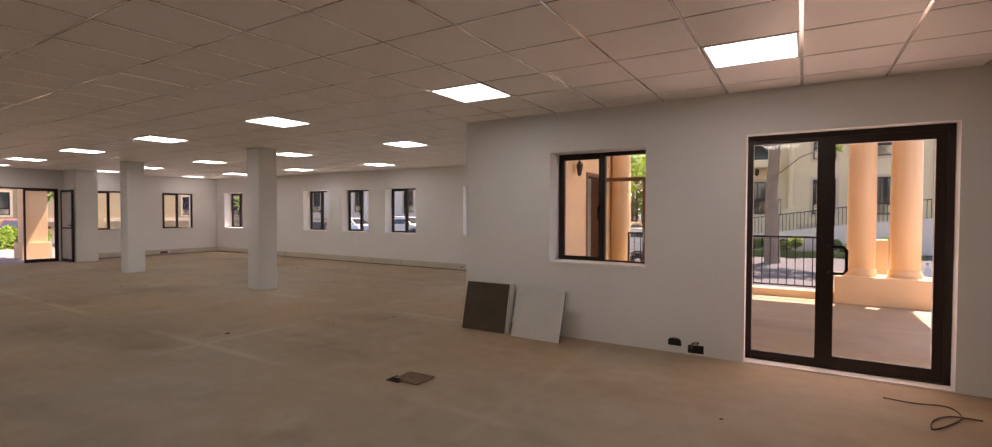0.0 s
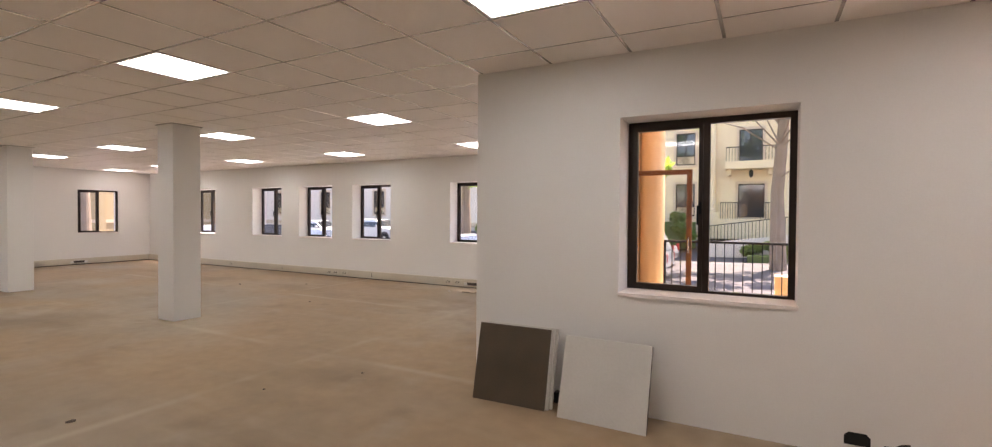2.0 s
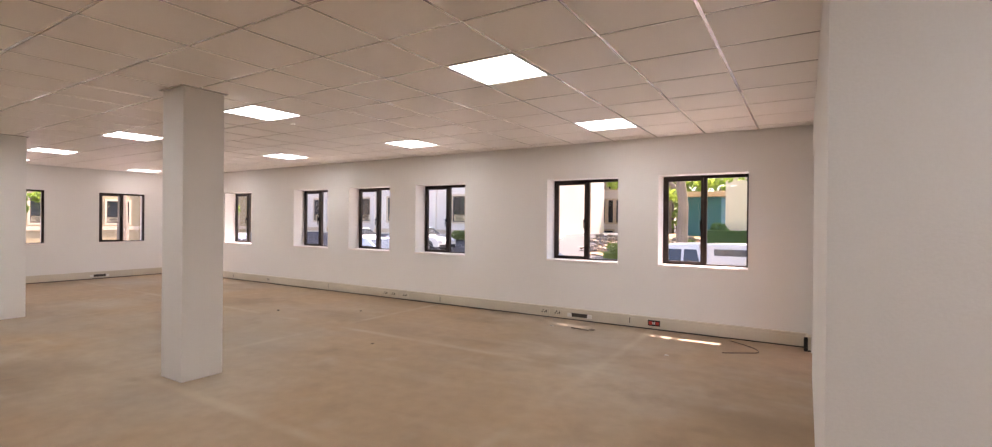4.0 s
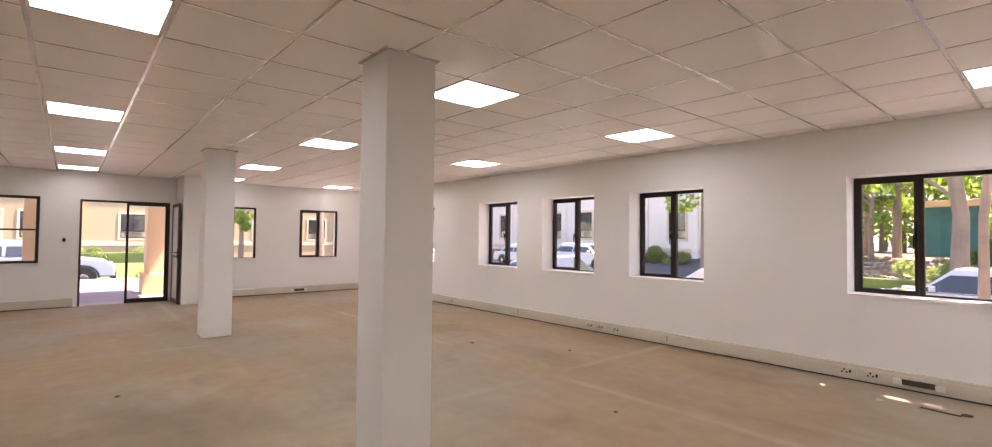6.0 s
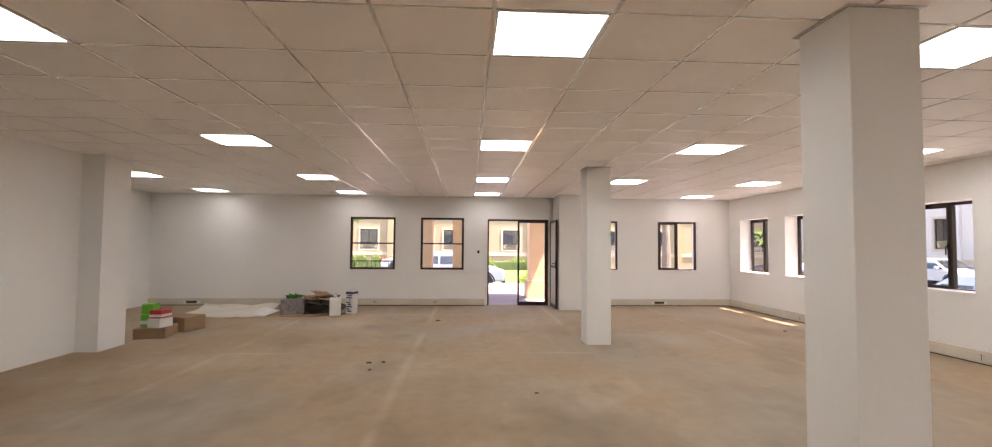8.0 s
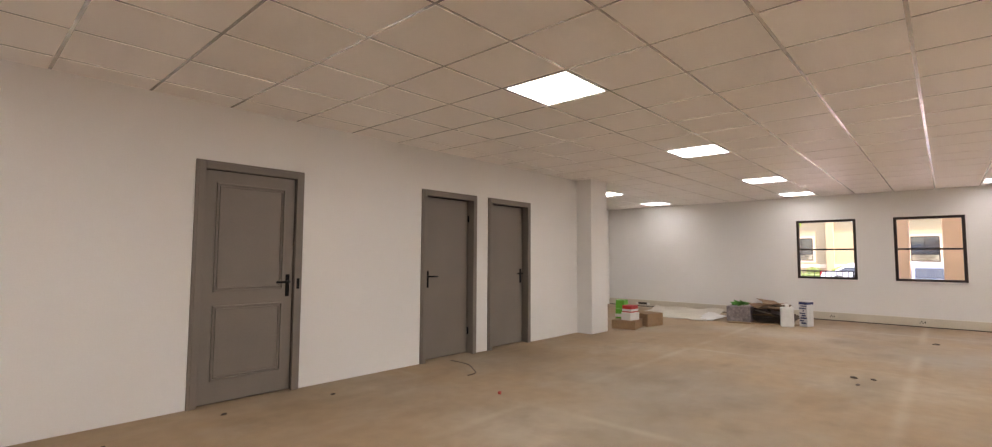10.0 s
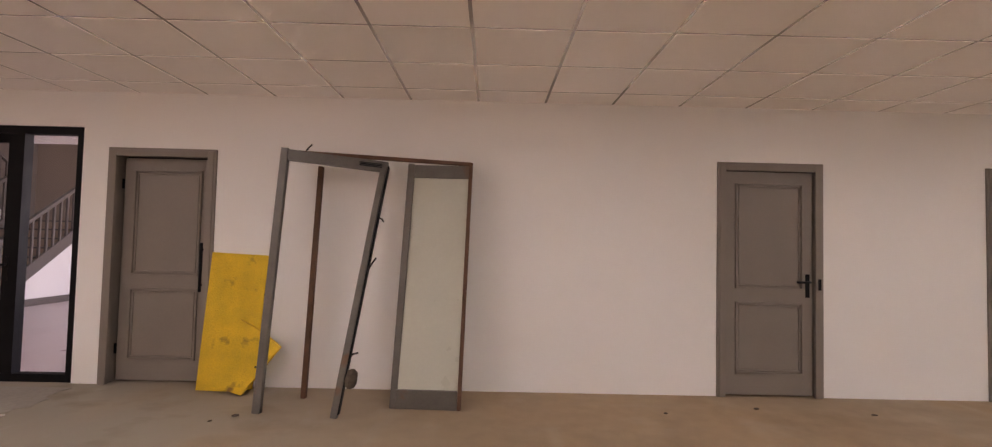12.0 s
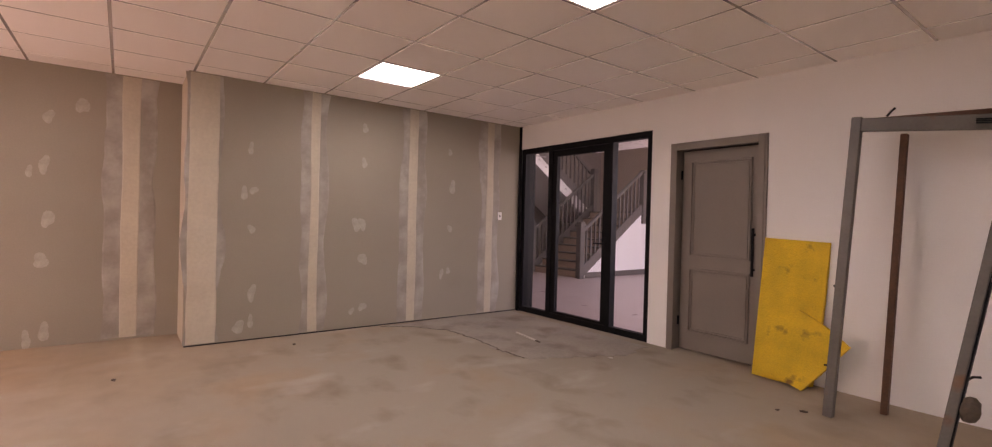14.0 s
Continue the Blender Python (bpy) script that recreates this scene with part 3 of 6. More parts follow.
for x, y, zs in ((EX, 1.53, (0.18, 0.49, 1.13, 1.50, 1.94)), (EX, 0.37, (0.22, 0.77, 1.20, 1.90, 2.27)), (EX, -0.80, (0.61, 1.16, 1.67, 2.13)),
                 (RX, 3.13, (0.13, 0.80, 1.18, 1.66, 2.13)), (RX, 2.88, (2.26,))):
    for z in zs:
        for k in range(rnd.choice((1, 1, 2))):
            ob = part("wall_patch", splodge(rnd.uniform(0.035, 0.062), n), DAB)
            ob.matrix_world = pose(x - 0.001, y + rnd.uniform(-0.03, 0.03) + 0.09 * k, z + rnd.uniform(-0.02, 0.02) - 0.04 * k, rz=-90)
            tagged(ob, "dab of filler over a screw", "filler patch", kind="structure")
            n += 1

sw = thing("light_switch", pose(EX, -1.60, 1.33, rz=-90), "white light switch on the plasterboard partition", "light switch")
part("plate", cube(-0.032, 0.032, -0.012, -0.004, -0.055, 0.055, 0.003), WHITEPLASTIC, sw)
part("rocker", cube(-0.008, 0.008, -0.017, -0.011, -0.012, 0.012, 0.002), DARK, sw)

# ---- stair hall beyond the glass screen ----
HALLFLOOR = material("pale_hall_tile", (0.50, 0.42, 0.41), 0.35, vary=0.06, scale=1.5, fine=30)
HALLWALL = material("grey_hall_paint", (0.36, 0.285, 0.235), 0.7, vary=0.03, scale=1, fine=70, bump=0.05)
STAIRGREY = material("grey_stair_paint", (0.125, 0.11, 0.10), 0.5, vary=0.06, scale=4, fine=60)
TREAD = material("stair_tread", (0.48, 0.36, 0.28), 0.6, vary=0.08, scale=4, fine=60)
tagged(part("floor_hall", cube(-1.5, 8.6, -10.6, SY - TH, -0.2, 0.0), HALLFLOOR), "pale tiled floor of the stair hall", "floor", kind="structure")
wall("wall_hall_back", pose(8.6, -10.4, 0, rz=180), 10.1, 5.6, 0.2, mat=HALLWALL, label="grey painted stair hall wall")
# the opening is out of view, added to let sky light into the hall
wall("wall_hall_west", pose(-1.5, -10.4, 0, rz=90), 8.21, 5.6, 0.2, [(1.6, 7.9, 0.9, 4.2)], label="white stair hall wall with tall window")
# east wall coloured darker than the others, in place of shade
wall("wall_hall_east", pose(8.6, SY - TH, 0, rz=-90), 8.21, 5.6, 0.2, mat=material("dark_hall_paint", (0.20, 0.165, 0.145), 0.7, vary=0.04, scale=1, fine=70, bump=0.05), label="stair hall wall with shade put into its dark grey colour")
wall("wall_hall_front", pose(8.8, SY - 0.005, 0, rz=180), 8.8 - EX - 0.16, 5.6, 0.2, mat=HALLWALL, label="grey stair hall wall beside the screen")
wall("wall_hall_above", pose(8.8, SY - 0.02, 0, rz=180), 10.3, 5.6, 0.2, label="white stair hall wall above the screen", z0=H + 0.36)
tagged(part("ceiling_hall", cube(-1.7, 8.8, -10.6, SY, 5.6, 5.8), PLASTER), "white stair hall ceiling", "ceiling", kind="structure")

wall("wall_under_stairs", pose(8.595, -5.42, 0, rz=180), 1.85, 3.05, 0.1, mat=HALLWALL, label="grey wall closing the space below the upper flight")
stair = thing("staircase", pose(5.05, -5.75, 0), "grey painted staircase with balustrades, turning at a landing", "staircase", kind="structure")
RISE = 0.175


def newel(parent, x, y, z, h):
    bm = bmesh.new()
    box(bm, x - 0.07, x + 0.07, y - 0.07, y + 0.07, z, z + h - 0.1, 0.008)
    box(bm, x - 0.095, x + 0.095, y - 0.095, y + 0.095, z + h - 0.1, z + h - 0.05, 0.01)
    box(bm, x - 0.075, x + 0.075, y - 0.075, y + 0.075, z + h - 0.05, z + h, 0.015)
    part("newel", bm, STAIRGREY, parent, "grey square newel post with cap")


def rail_run(parent, a, b, n):
    """Handrail, string and balusters from foot point a to foot point b."""
    a, b = Vector(a), Vector(b)
    up = Vector((0, 0, 1))
    bm = bmesh.new()
    d = (b - a)
    side = d.cross(up).normalized() * 0.035
    for lo, hi, s in ((0.86, 0.93, 1.0), (-0.16, 0.09, 0.7)):
        vs = [bm.verts.new(p + up * z + side * q * s) for p in (a, b) for z in (lo, hi) for q in (-1, 1)]
        for f in ((0, 1, 3, 2), (4, 6, 7, 5), (0, 4, 5, 1), (2, 3, 7, 6), (0, 2, 6, 4), (1, 5, 7, 3)):
            bm.faces.new([vs[i] for i in f])
    bmesh.ops.recalc_face_normals(bm, faces=bm.faces)
    part("handrail", bm, STAIRGREY, parent, "grey handrail and string")
    bm = bmesh.new()
    box(bm, -0.018, 0.018, -0.018, 0.018, 0.06, 0.88)
    me = mesh_of("baluster", bm, STAIRGREY)
    for k in range(1, n):
        p = a + d * (k / n)
        piece("baluster", me, parent, Matrix.Translation(p))


# first flight climbs towards -y with its open side to the west; the second returns above it
n1 = 9
hall_w = 1.55
for k in range(n1):
    ya, yb = -k * 0.245, -(k + 1) * 0.245
    part("riser", cube(0.04, hall_w, yb, ya, max(0.0, k * RISE - 0.14), (k + 1) * RISE - 0.03), TREAD, stair)
    part("tread", cube(0.02, hall_w, yb - 0.02, ya + 0.02, (k + 1) * RISE - 0.03, (k + 1) * RISE, 0.004), STAIRGREY, stair)
yl, zl = -n1 * 0.245, n1 * RISE
part("landing", cube(0.0, 3.3, yl - 1.3, yl, zl - 0.15, zl), TREAD, stair)
for k in range(10):
    ya, yb = yl + k * 0.245, yl + (k + 1) * 0.245
    part("riser", cube(1.75, 3.3, ya, yb, zl + k * RISE - 0.1, zl + (k + 1) * RISE - 0.03), PLASTER, stair)
    part("tread", cube(1.73, 3.3, ya - 0.02, yb + 0.02, zl + (k + 1) * RISE - 0.03, zl + (k + 1) * RISE, 0.004), STAIRGREY, stair)
newel(stair, 0.0, 0.03, 0.0, 1.28)
newel(stair, hall_w + 0.1, 0.03, 0.0, 1.28)
newel(stair, 0.0, yl, zl - 0.3, 1.35)
newel(stair, hall_w + 0.1, yl, zl - 0.3, 1.5)
for x in (0.0, hall_w + 0.1):
    rail_run(stair, (x, -0.02, 0.17), (x, yl + 0.05, zl + 0.12), 15)
rail_run(stair, (1.75, yl + 0.05, zl + 0.2), (1.75, yl + 2.4, zl + 10 * RISE + 0.1), 15)
# white spandrel wall under the open string, and the sloping soffit of the upper flight
bm = bmesh.new()
prof = [(-0.1, 0.0), (yl, 0.0), (yl, zl + 0.02), (-0.1, 0.09)]
for x in (-0.012, 0.035):
    bm.faces.new([bm.verts.new((x, y, z)) for y, z in prof])
bm.verts.ensure_lookup_table()
for k in range(4):
    bm.faces.new((bm.verts[k], bm.verts[(k + 1) % 4], bm.verts[4 + (k + 1) % 4], bm.verts[4 + k]))
bmesh.ops.recalc_face_normals(bm, faces=bm.faces)
part("spandrel", bm, PLASTER, stair, "white wall under the stair string")
part("spandrel_landing", cube(-0.012, 0.035, yl - 1.3, yl - 0.002, 0, zl - 0.16), PLASTER, stair)
part("skirting", cube(-0.03, -0.014, yl - 1.3, -0.12, 0.0, 0.13), STAIRGREY, stair, "grey skirting")
bm = bmesh.new()
prof = [(yl, zl - 0.16), (yl + 2.45, zl + 10 * RISE - 0.16), (yl + 2.45, zl + 10 * RISE - 0.34), (yl, zl - 0.34)]
for x in (1.74, 3.3):
    bm.faces.new([bm.verts.new((x, y, z)) for y, z in prof])
bm.verts.ensure_lookup_table()
for k in range(4):
    bm.faces.new((bm.verts[k], bm.verts[(k + 1) % 4], bm.verts[4 + (k + 1) % 4], bm.verts[4 + k]))
bmesh.ops.recalc_face_normals(bm, faces=bm.faces)
part("soffit", bm, PLASTER, stair, "white sloping soffit of the upper flight")
# added area lamp, standing in for daylight from an unseen hall window
hall_fill = new("hall_window_light", bpy.data.lights.new("hall_window_light", "AREA"))
hall_fill.data.shape, hall_fill.data.size, hall_fill.data.size_y = "RECTANGLE", 6.1, 3.2
hall_fill.data.energy, hall_fill.data.color = 36, (0.92, 0.92, 1.0)
hall_fill.matrix_world = look((-1.55, -5.65, 2.55), (3.0, -5.65, 2.2))

# ---- power trunking along the walls ----
def trunking(name, m, length):
    t = thing(name, m, "cream plastic power trunking along the foot of the wall", "trunking", kind="structure")
    bm = cube(0, length, -0.052, -0.001, 0.014, 0.165, 0.004)
    part("casing", bm, TRUNK, t)
    part("lid", cube(0, length, -0.058, -0.053, 0.045, 0.135, 0.002), TRUNK, t)
    part("gap", cube(0, length, -0.046, -0.001, 0.0, 0.014), DARK, t, "dark gap under the casing")
    return t


trunking("baseboard_north", pose(WX + 0.06, NY, 0), PX - WX - 0.09)
trunking("baseboard_west", pose(WX, -4.18, 0, rz=90), 4.18 + 3.55)
trunking("baseboard_west_corner", pose(WX, 5.73, 0, rz=90), NY - 5.73 - 0.01)
trunking("baseboard_porch_side", pose(PX, NY - 0.07, 0, rz=-90), 0.16)
part("conduit_end", cube(PX - 0.07, PX - 0.03, NY - 0.24, NY - 0.235, 0.0, 0.16), DARK, None)
tagged(bpy.data.objects["conduit_end"], "open dark end of the power trunking", "trunking", kind="structure")

SOCKETRED = material("red_socket_plastic", (0.45, 0.03, 0.02), 0.4)


# very dark grey-brown for the open socket cut-outs
VOIDGREY = material("dusty_cutout", (0.06, 0.05, 0.042), 0.9, vary=0.2, scale=20)


def socket(m, style):
    s = thing("power_socket", m, {"white": "white double power socket set in the trunking", "red": "power socket with red dedicated outlets in the trunking",
                                  "open": "open socket cut-out with loose fittings in the trunking"}[style], "power socket", "sockets along the trunking")
    w = 0.16 if style != "open" else 0.26
    part("plate", cube(-w / 2, w / 2, -0.066, -0.058, 0.052, 0.128 if style != "open" else 0.105, 0.002), TRUNK if style == "white" else VOIDGREY if style == "open" else DARK, s)
    for k in (-1, 1):
        if style == "open":
            part("flap", cube(k * 0.155 - 0.035, k * 0.155 + 0.035, -0.068, -0.058, 0.045, 0.10, 0.002), WHITEPLASTIC, s)
        else:
            if style == "red":
                part("outlet", cube(k * 0.045 - 0.022, k * 0.045 + 0.022, -0.070, -0.066, 0.068, 0.112, 0.003), SOCKETRED, s)
                part("switch", cube(k * 0.011 - 0.007, k * 0.011 + 0.007, -0.070, -0.066, 0.074, 0.106, 0.002), WHITEPLASTIC, s)
            elif k < 0:
                bm = bmesh.new()
                for a, b in ((-0.045, 0.078), (-0.025, 0.104), (-0.005, 0.078)):
                    box(bm, a - 0.008, a + 0.008, -0.0675, -0.066, b - 0.008, b + 0.008)
                part("outlet", bm, DARK, s)
            else:
                part("switch", cube(0.016, 0.034, -0.070, -0.066, 0.076, 0.106, 0.002), DARK, s)
    return s


for x, st in ((-5.28, "white"), (-5.06, "white"), (-4.72, "open"), (-3.65, "red"), (-8.58, "white"), (-8.38, "white"), (-8.10, "white"), (-12.2, "white")):
    socket(pose(x, NY, 0), st)
for y, st in ((-3.2, "open"), (0.98, "white"), (2.4, "white"), (7.8, "open")):
    socket(pose(WX, y, 0, rz=90), st)
for x in (-13.6, -10.2, -7.3, -3.98):
    tagged(part("trunking_joint", cube(x - 0.004, x + 0.004, NY - 0.0595, NY - 0.0583, 0.05, 0.13), DARK), "narrow dark joint between lengths of trunking lid", "joint", kind="structure")
dot = thing("wall_plug", pose(WX, 3.40, 1.28, rz=90), "small dark blanked outlet on the white wall", "wall plug")
part("plate", cube(-0.025, 0.025, -0.012, 0.0, -0.035, 0.035, 0.004), DARK, dot)

# ---- leaning boards by the porch window ----
CARPETBROWN = material("brown_board_face", (0.085, 0.062, 0.042), 0.85, vary=0.15, scale=6, fine=120, bump=0.3)
BOARDWHITE = material("white_board", (0.60, 0.58, 0.54), 0.7, vary=0.05, scale=3, fine=60, bump=0.1)
SCRAP_EDGE = material("scuffed_board_edge", (0.10, 0.085, 0.07), 0.85)
BOARDEDGE = material("board_edge", (0.72, 0.70, 0.66), 0.7)


def leaning(name, m, w, h, t, lean, mat, label, cat, group=""):
    """A board standing on its lower edge and tilted back against the wall (local +y)."""
    ob = thing(name, m @ pose(0, 0, 0, -lean, 0, 0), label, cat, group)
    part("face", cube(0, w, 0, t * 0.4, 0, h, 0.002), mat, ob)
    part("backing", cube(0.001, w - 0.001, t * 0.4 + 0.0005, t, 0.001, h - 0.001, 0.002), SCRAP_EDGE if mat is BOARDWHITE and t < 0.02 else BOARDEDGE, ob)
    return ob


for k in range(3):
    leaning("ceiling_board", pose(-1.735 + 0.018 * k, 4.578 + 0.028 * k, 0, rz=1.5), 0.60, 0.585, 0.022, 13.5, CARPETBROWN if k == 0 else BOARDWHITE,
            "brown faced square board leaning in a stack against the wall" if k == 0 else "white backed square board leaning behind a brown one", "board", "stack of leaning boards")
bd = leaning("ceiling_board", pose(-1.02, 4.545, 0, rz=-1.0), 0.62, 0.575, 0.016, 18, BOARDWHITE, "white square ceiling board with chipped edge leaning on the wall", "board")
part("edge", cube(0.6205, 0.6235, 0.002, 0.016, 0.01, 0.57), SCRAP_EDGE, bd, "dark scuffed edge")
part("bracket", cube(-1.12, -1.04, 4.74, 4.80, 0.02, 0.10, 0.004), DARK, None)
ob = bpy.data.objects["bracket"]
ob.name = "floor_block"
tagged(ob, "small dark block on the floor behind the boards", "block")

# ---- openings broken into the foot of the wall ----
for x, w, h, z, round_top in ((0.76, 0.13, 0.075, 0.075, True), (0.965, 0.15, 0.085, 0.02, False)):
    hole = thing("wall_hole", pose(x, AY, z), "dark service hole broken through the plaster near the floor", "hole", kind="structure")
    bm = bmesh.new()
    pts = [(-w / 2, 0), (w / 2, 0), (w / 2, h * 0.7), (w / 3, h), (-w / 3, h), (-w / 2, h * 0.7)] if round_top else [(-w / 2, 0), (w / 2, 0.004), (w / 2, h), (-w / 2, h * 0.95)]
    f = bm.faces.new([bm.verts.new((a, -0.003, b)) for a, b in pts])
    r = bmesh.ops.extrude_face_region(bm, geom=[f])
    bmesh.ops.translate(bm, vec=(0, 0.0025, 0), verts=[v for v in r["geom"] if isinstance(v, bmesh.types.BMVert)])
    part("cavity", bm, DARK, hole)
WIRE = material("black_cable", (0.02, 0.017, 0.015), 0.5)
BROWNWIRE = material("dusty_brown_cable", (0.07, 0.04, 0.025), 0.6, vary=0.2, scale=20)
REDWIRE = material("copper_wire", (0.25, 0.10, 0.05), 0.5)


def cable(name, pts, r, mat, label):
    bm = bmesh.new()
    P = [Vector(p) for p in pts]
    fine = []
    for i in range(len(P) - 1):
        p0, p1, p2, p3 = P[max(i - 1, 0)], P[i], P[i + 1], P[min(i + 2, len(P) - 1)]
        for k in range(5):
            t = k / 5
            fine.append(0.5 * ((2 * p1) + (p2 - p0) * t + (2 * p0 - 5 * p1 + 4 * p2 - p3) * t * t + (3 * p1 - p0 - 3 * p2 + p3) * t ** 3))
    fine.append(P[-1])
    tube(bm, fine, r, 6)
    return tagged(smooth(part(name, bm, mat)), label, "cable")


cable("cable", [(0.93, 4.84, 0.06), (0.94, 4.81, 0.115), (0.98, 4.80, 0.13), (1.0, 4.81, 0.11)], 0.005, REDWIRE, "short loose copper wire ends at the wall hole")
cable("cable", [(0.90, 4.84, 0.07), (0.95, 4.80, 0.135), (1.0, 4.82, 0.14), (0.97, 4.83, 0.12)], 0.005, WIRE, "short loose black wire ends at the wall hole")
z = 0.007
cable("cable", [(2.42, 4.40, z), (2.60, 4.38, z), (2.80, 4.42, z), (2.84, 4.22, z), (2.72, 3.98, z), (2.62, 3.86, z), (2.66, 4.05, z), (2.78, 4.20, z), (2.95, 4.22, z)], 0.0045, BROWNWIRE, "loose brown cable curled on the screed floor")
cable("cable", [(-2.70, 9.42, z), (-2.45, 9.20, z), (-2.36, 9.00, z), (-2.45, 8.90, z), (-2.70, 8.74, z)], 0.005, BROWNWIRE, "loose brown cable on the floor by the trunking")
cable("cable", [(-8.06, -1.80, z), (-8.05, -1.50, z), (-7.92, -1.28, z), (-7.80, -1.12, z), (-7.66, -1.10, z)], 0.0045, BROWNWIRE, "brown cable trailing from under the grey door")
cable("cable", [(WX + 0.1, NY - 0.075, 0.012), (-12, NY - 0.085, 0.012), (-8, NY - 0.07, 0.012), (-4.6, NY - 0.082, 0.012), (-2.7, NY - 0.10, 0.012)], 0.005, WIRE, "black cable lying along the foot of the trunking")

# ---- service lid and scraps on the floor ----
lid = thing("floor_hatch", pose(-1.0, 2.77, 0, rz=2), "brown ribbed metal floor box lid lying loose beside its opening", "floor hatch")
LIDMETAL = material("brown_metal_lid", (0.17, 0.095, 0.05), 0.55, metal=0.1, vary=0.25, scale=14, bump=0.2)
part("cavity", cube(-0.16, -0.02, -0.12, 0.02, 0.0005, 0.004), DARK, lid)
part("lid", cube(-0.11, 0.17, -0.10, 0.14, 0.006, 0.016, 0.003), LIDMETAL, lid, "brown metal lid")
for k in range(9):
    part("rib", cube(-0.095 + 0.03 * k, -0.080 + 0.03 * k, -0.09, 0.13, 0.0162, 0.020), LIDMETAL, lid)
part("grip", cube(-0.10, -0.02, -0.115, -0.085, 0.0205, 0.030, 0.003), DARK, lid)
SCRAP = material("dusty_scrap", (0.10, 0.075, 0.055), 0.85, vary=0.2, scale=20)
PALESCRAP = material("pale_scrap", (0.62, 0.58, 0.52), 0.8, vary=0.1, scale=20)
REDSCRAP = material("red_scrap", (0.45, 0.05, 0.03), 0.6)


def scrap(x, y, size, mat, seed, label):
    rnd = random.Random(seed)
    bm = bmesh.new()
    bmesh.ops.create_icosphere(bm, subdivisions=1, radius=1.0)
    for v in bm.verts:
        v.co = Vector((v.co.x * size * rnd.uniform(0.6, 1.2), v.co.y * size * 0.6 * rnd.uniform(0.6, 1.2), max(v.co.z, -0.3) * size * 0.35))
    zmin = min(v.co.z for v in bm.verts)
    bmesh.ops.translate(bm, vec=(0, 0, -zmin), verts=bm.verts)
    ob = part("scrap", bm, mat)
    ob.matrix_world = pose(x, y, 0.0, rz=rnd.uniform(0, 180))
    tagged(ob, label, "debris", "scraps on the floor")


SCRAPS = [(-3.88, 2.85, 0.035, 0), (-7.39, -0.40, 0.045, 2), (-10.43, 1.98, 0.045, 0), (-10.46, 2.14, 0.04, 0), (-10.1, 2.05, 0.035, 0), (-9.15, 3.83, 0.03, 0),
          (-4.34, 9.05, 0.05, 0), (0.3, -1.13, 0.03, 1), (1.9, 2.6, 0.03, 0), (1.4, 3.3, 0.02, 0), (-4.9, 9.0, 0.03, 1), (-5.4, -1.6, 0.03, 0), (-4.6, -1.45, 0.025, 0),
          (-6.3, -1.5, 0.03, 0), (-1.32, -1.22, 0.03, 0), (-1.2, -1.1, 0.02, 0), (-7.9, 8.3, 0.03, 0), (-9.0, 7.6, 0.035, 0), (-6.2, 6.9, 0.025, 0), (-3.2, 8.3, 0.03, 1),
          (-12.6, 8.6, 0.04, 0), (-13.8, 2.6, 0.05, 0), (2.3, 1.2, 0.03, 0), (1.1, -0.4, 0.025, 0), (-2.9, 4.6, 0.02, 0), (-3.3, 3.9, 0.02, 0)]
for i, (x, y, s, c) in enumerate(SCRAPS):
    scrap(x, y, s, (SCRAP, PALESCRAP, REDSCRAP)[c], i, ("small dark crumb of mortar on the screed", "small pale chip of plaster on the screed", "small red plastic scrap on the screed")[c])
sk = part("stick", tube(bmesh.new(), [(-4.62, 9.02, 0.008), (-4.50, 8.985, 0.011), (-4.36, 8.99, 0.008)], 0.007, 6), SCRAP)
tagged(sk, "short dark stick lying on the screed", "stick")
st = thing("steel_offcut", pose(1.36, -0.98, 0.0055, rz=-9), "thin pale metal strip lying on the concrete", "metal strip")
part("strip", cube(-0.2, 0.2, -0.012, 0.012, 0.0, 0.012, 0.002), PALESCRAP, st)
part("end", cube(-0.28, -0.2, -0.009, 0.009, 0.0, 0.01, 0.002), SCRAP, st)

# greyer smooth concrete in front of the glass screen, with a broken edge
CONCRETE = material("grey_concrete_patch", (0.30, 0.265, 0.225), 0.6, vary=0.16, scale=2.2, fine=30, bump=0.25, stain=(0.19, 0.15, 0.115), stain_at=(0.52, 0.7), stain_scale=2.5)
edge = [(2.7, -1.8), (2.62, 0.14), (2.45, -0.13), (2.05, -0.42), (1.56, -0.44), (1.08, -0.4), (0.67, -0.41), (0.45, -1.0), (0.3, -1.3), (0.36, -1.8)]
pts = []
rnd = random.Random(4)
for (xa, ya), (xb, yb) in zip(edge, edge[1:] + edge[:1]):
    for k in range(8):
        f = k / 8
        j = 0.0 if xa == xb == 2.70 or ya == yb == -1.80 else 0.035
        pts.append((xa + (xb - xa) * f + rnd.uniform(-j, j), ya + (yb - ya) * f + rnd.uniform(-j, j)))
bm = bmesh.new()
f = bm.faces.new([bm.verts.new((x, y, 0.001)) for x, y in pts])
r = bmesh.ops.extrude_face_region(bm, geom=[f])
bmesh.ops.translate(bm, vec=(0, 0, 0.004), verts=[v for v in r["geom"] if isinstance(v, bmesh.types.BMVert)])
bmesh.ops.recalc_face_normals(bm, faces=bm.faces)
tagged(part("floor_patch", bm, CONCRETE), "smooth grey concrete patch with a broken edge by the screen", "floor", kind="structure")

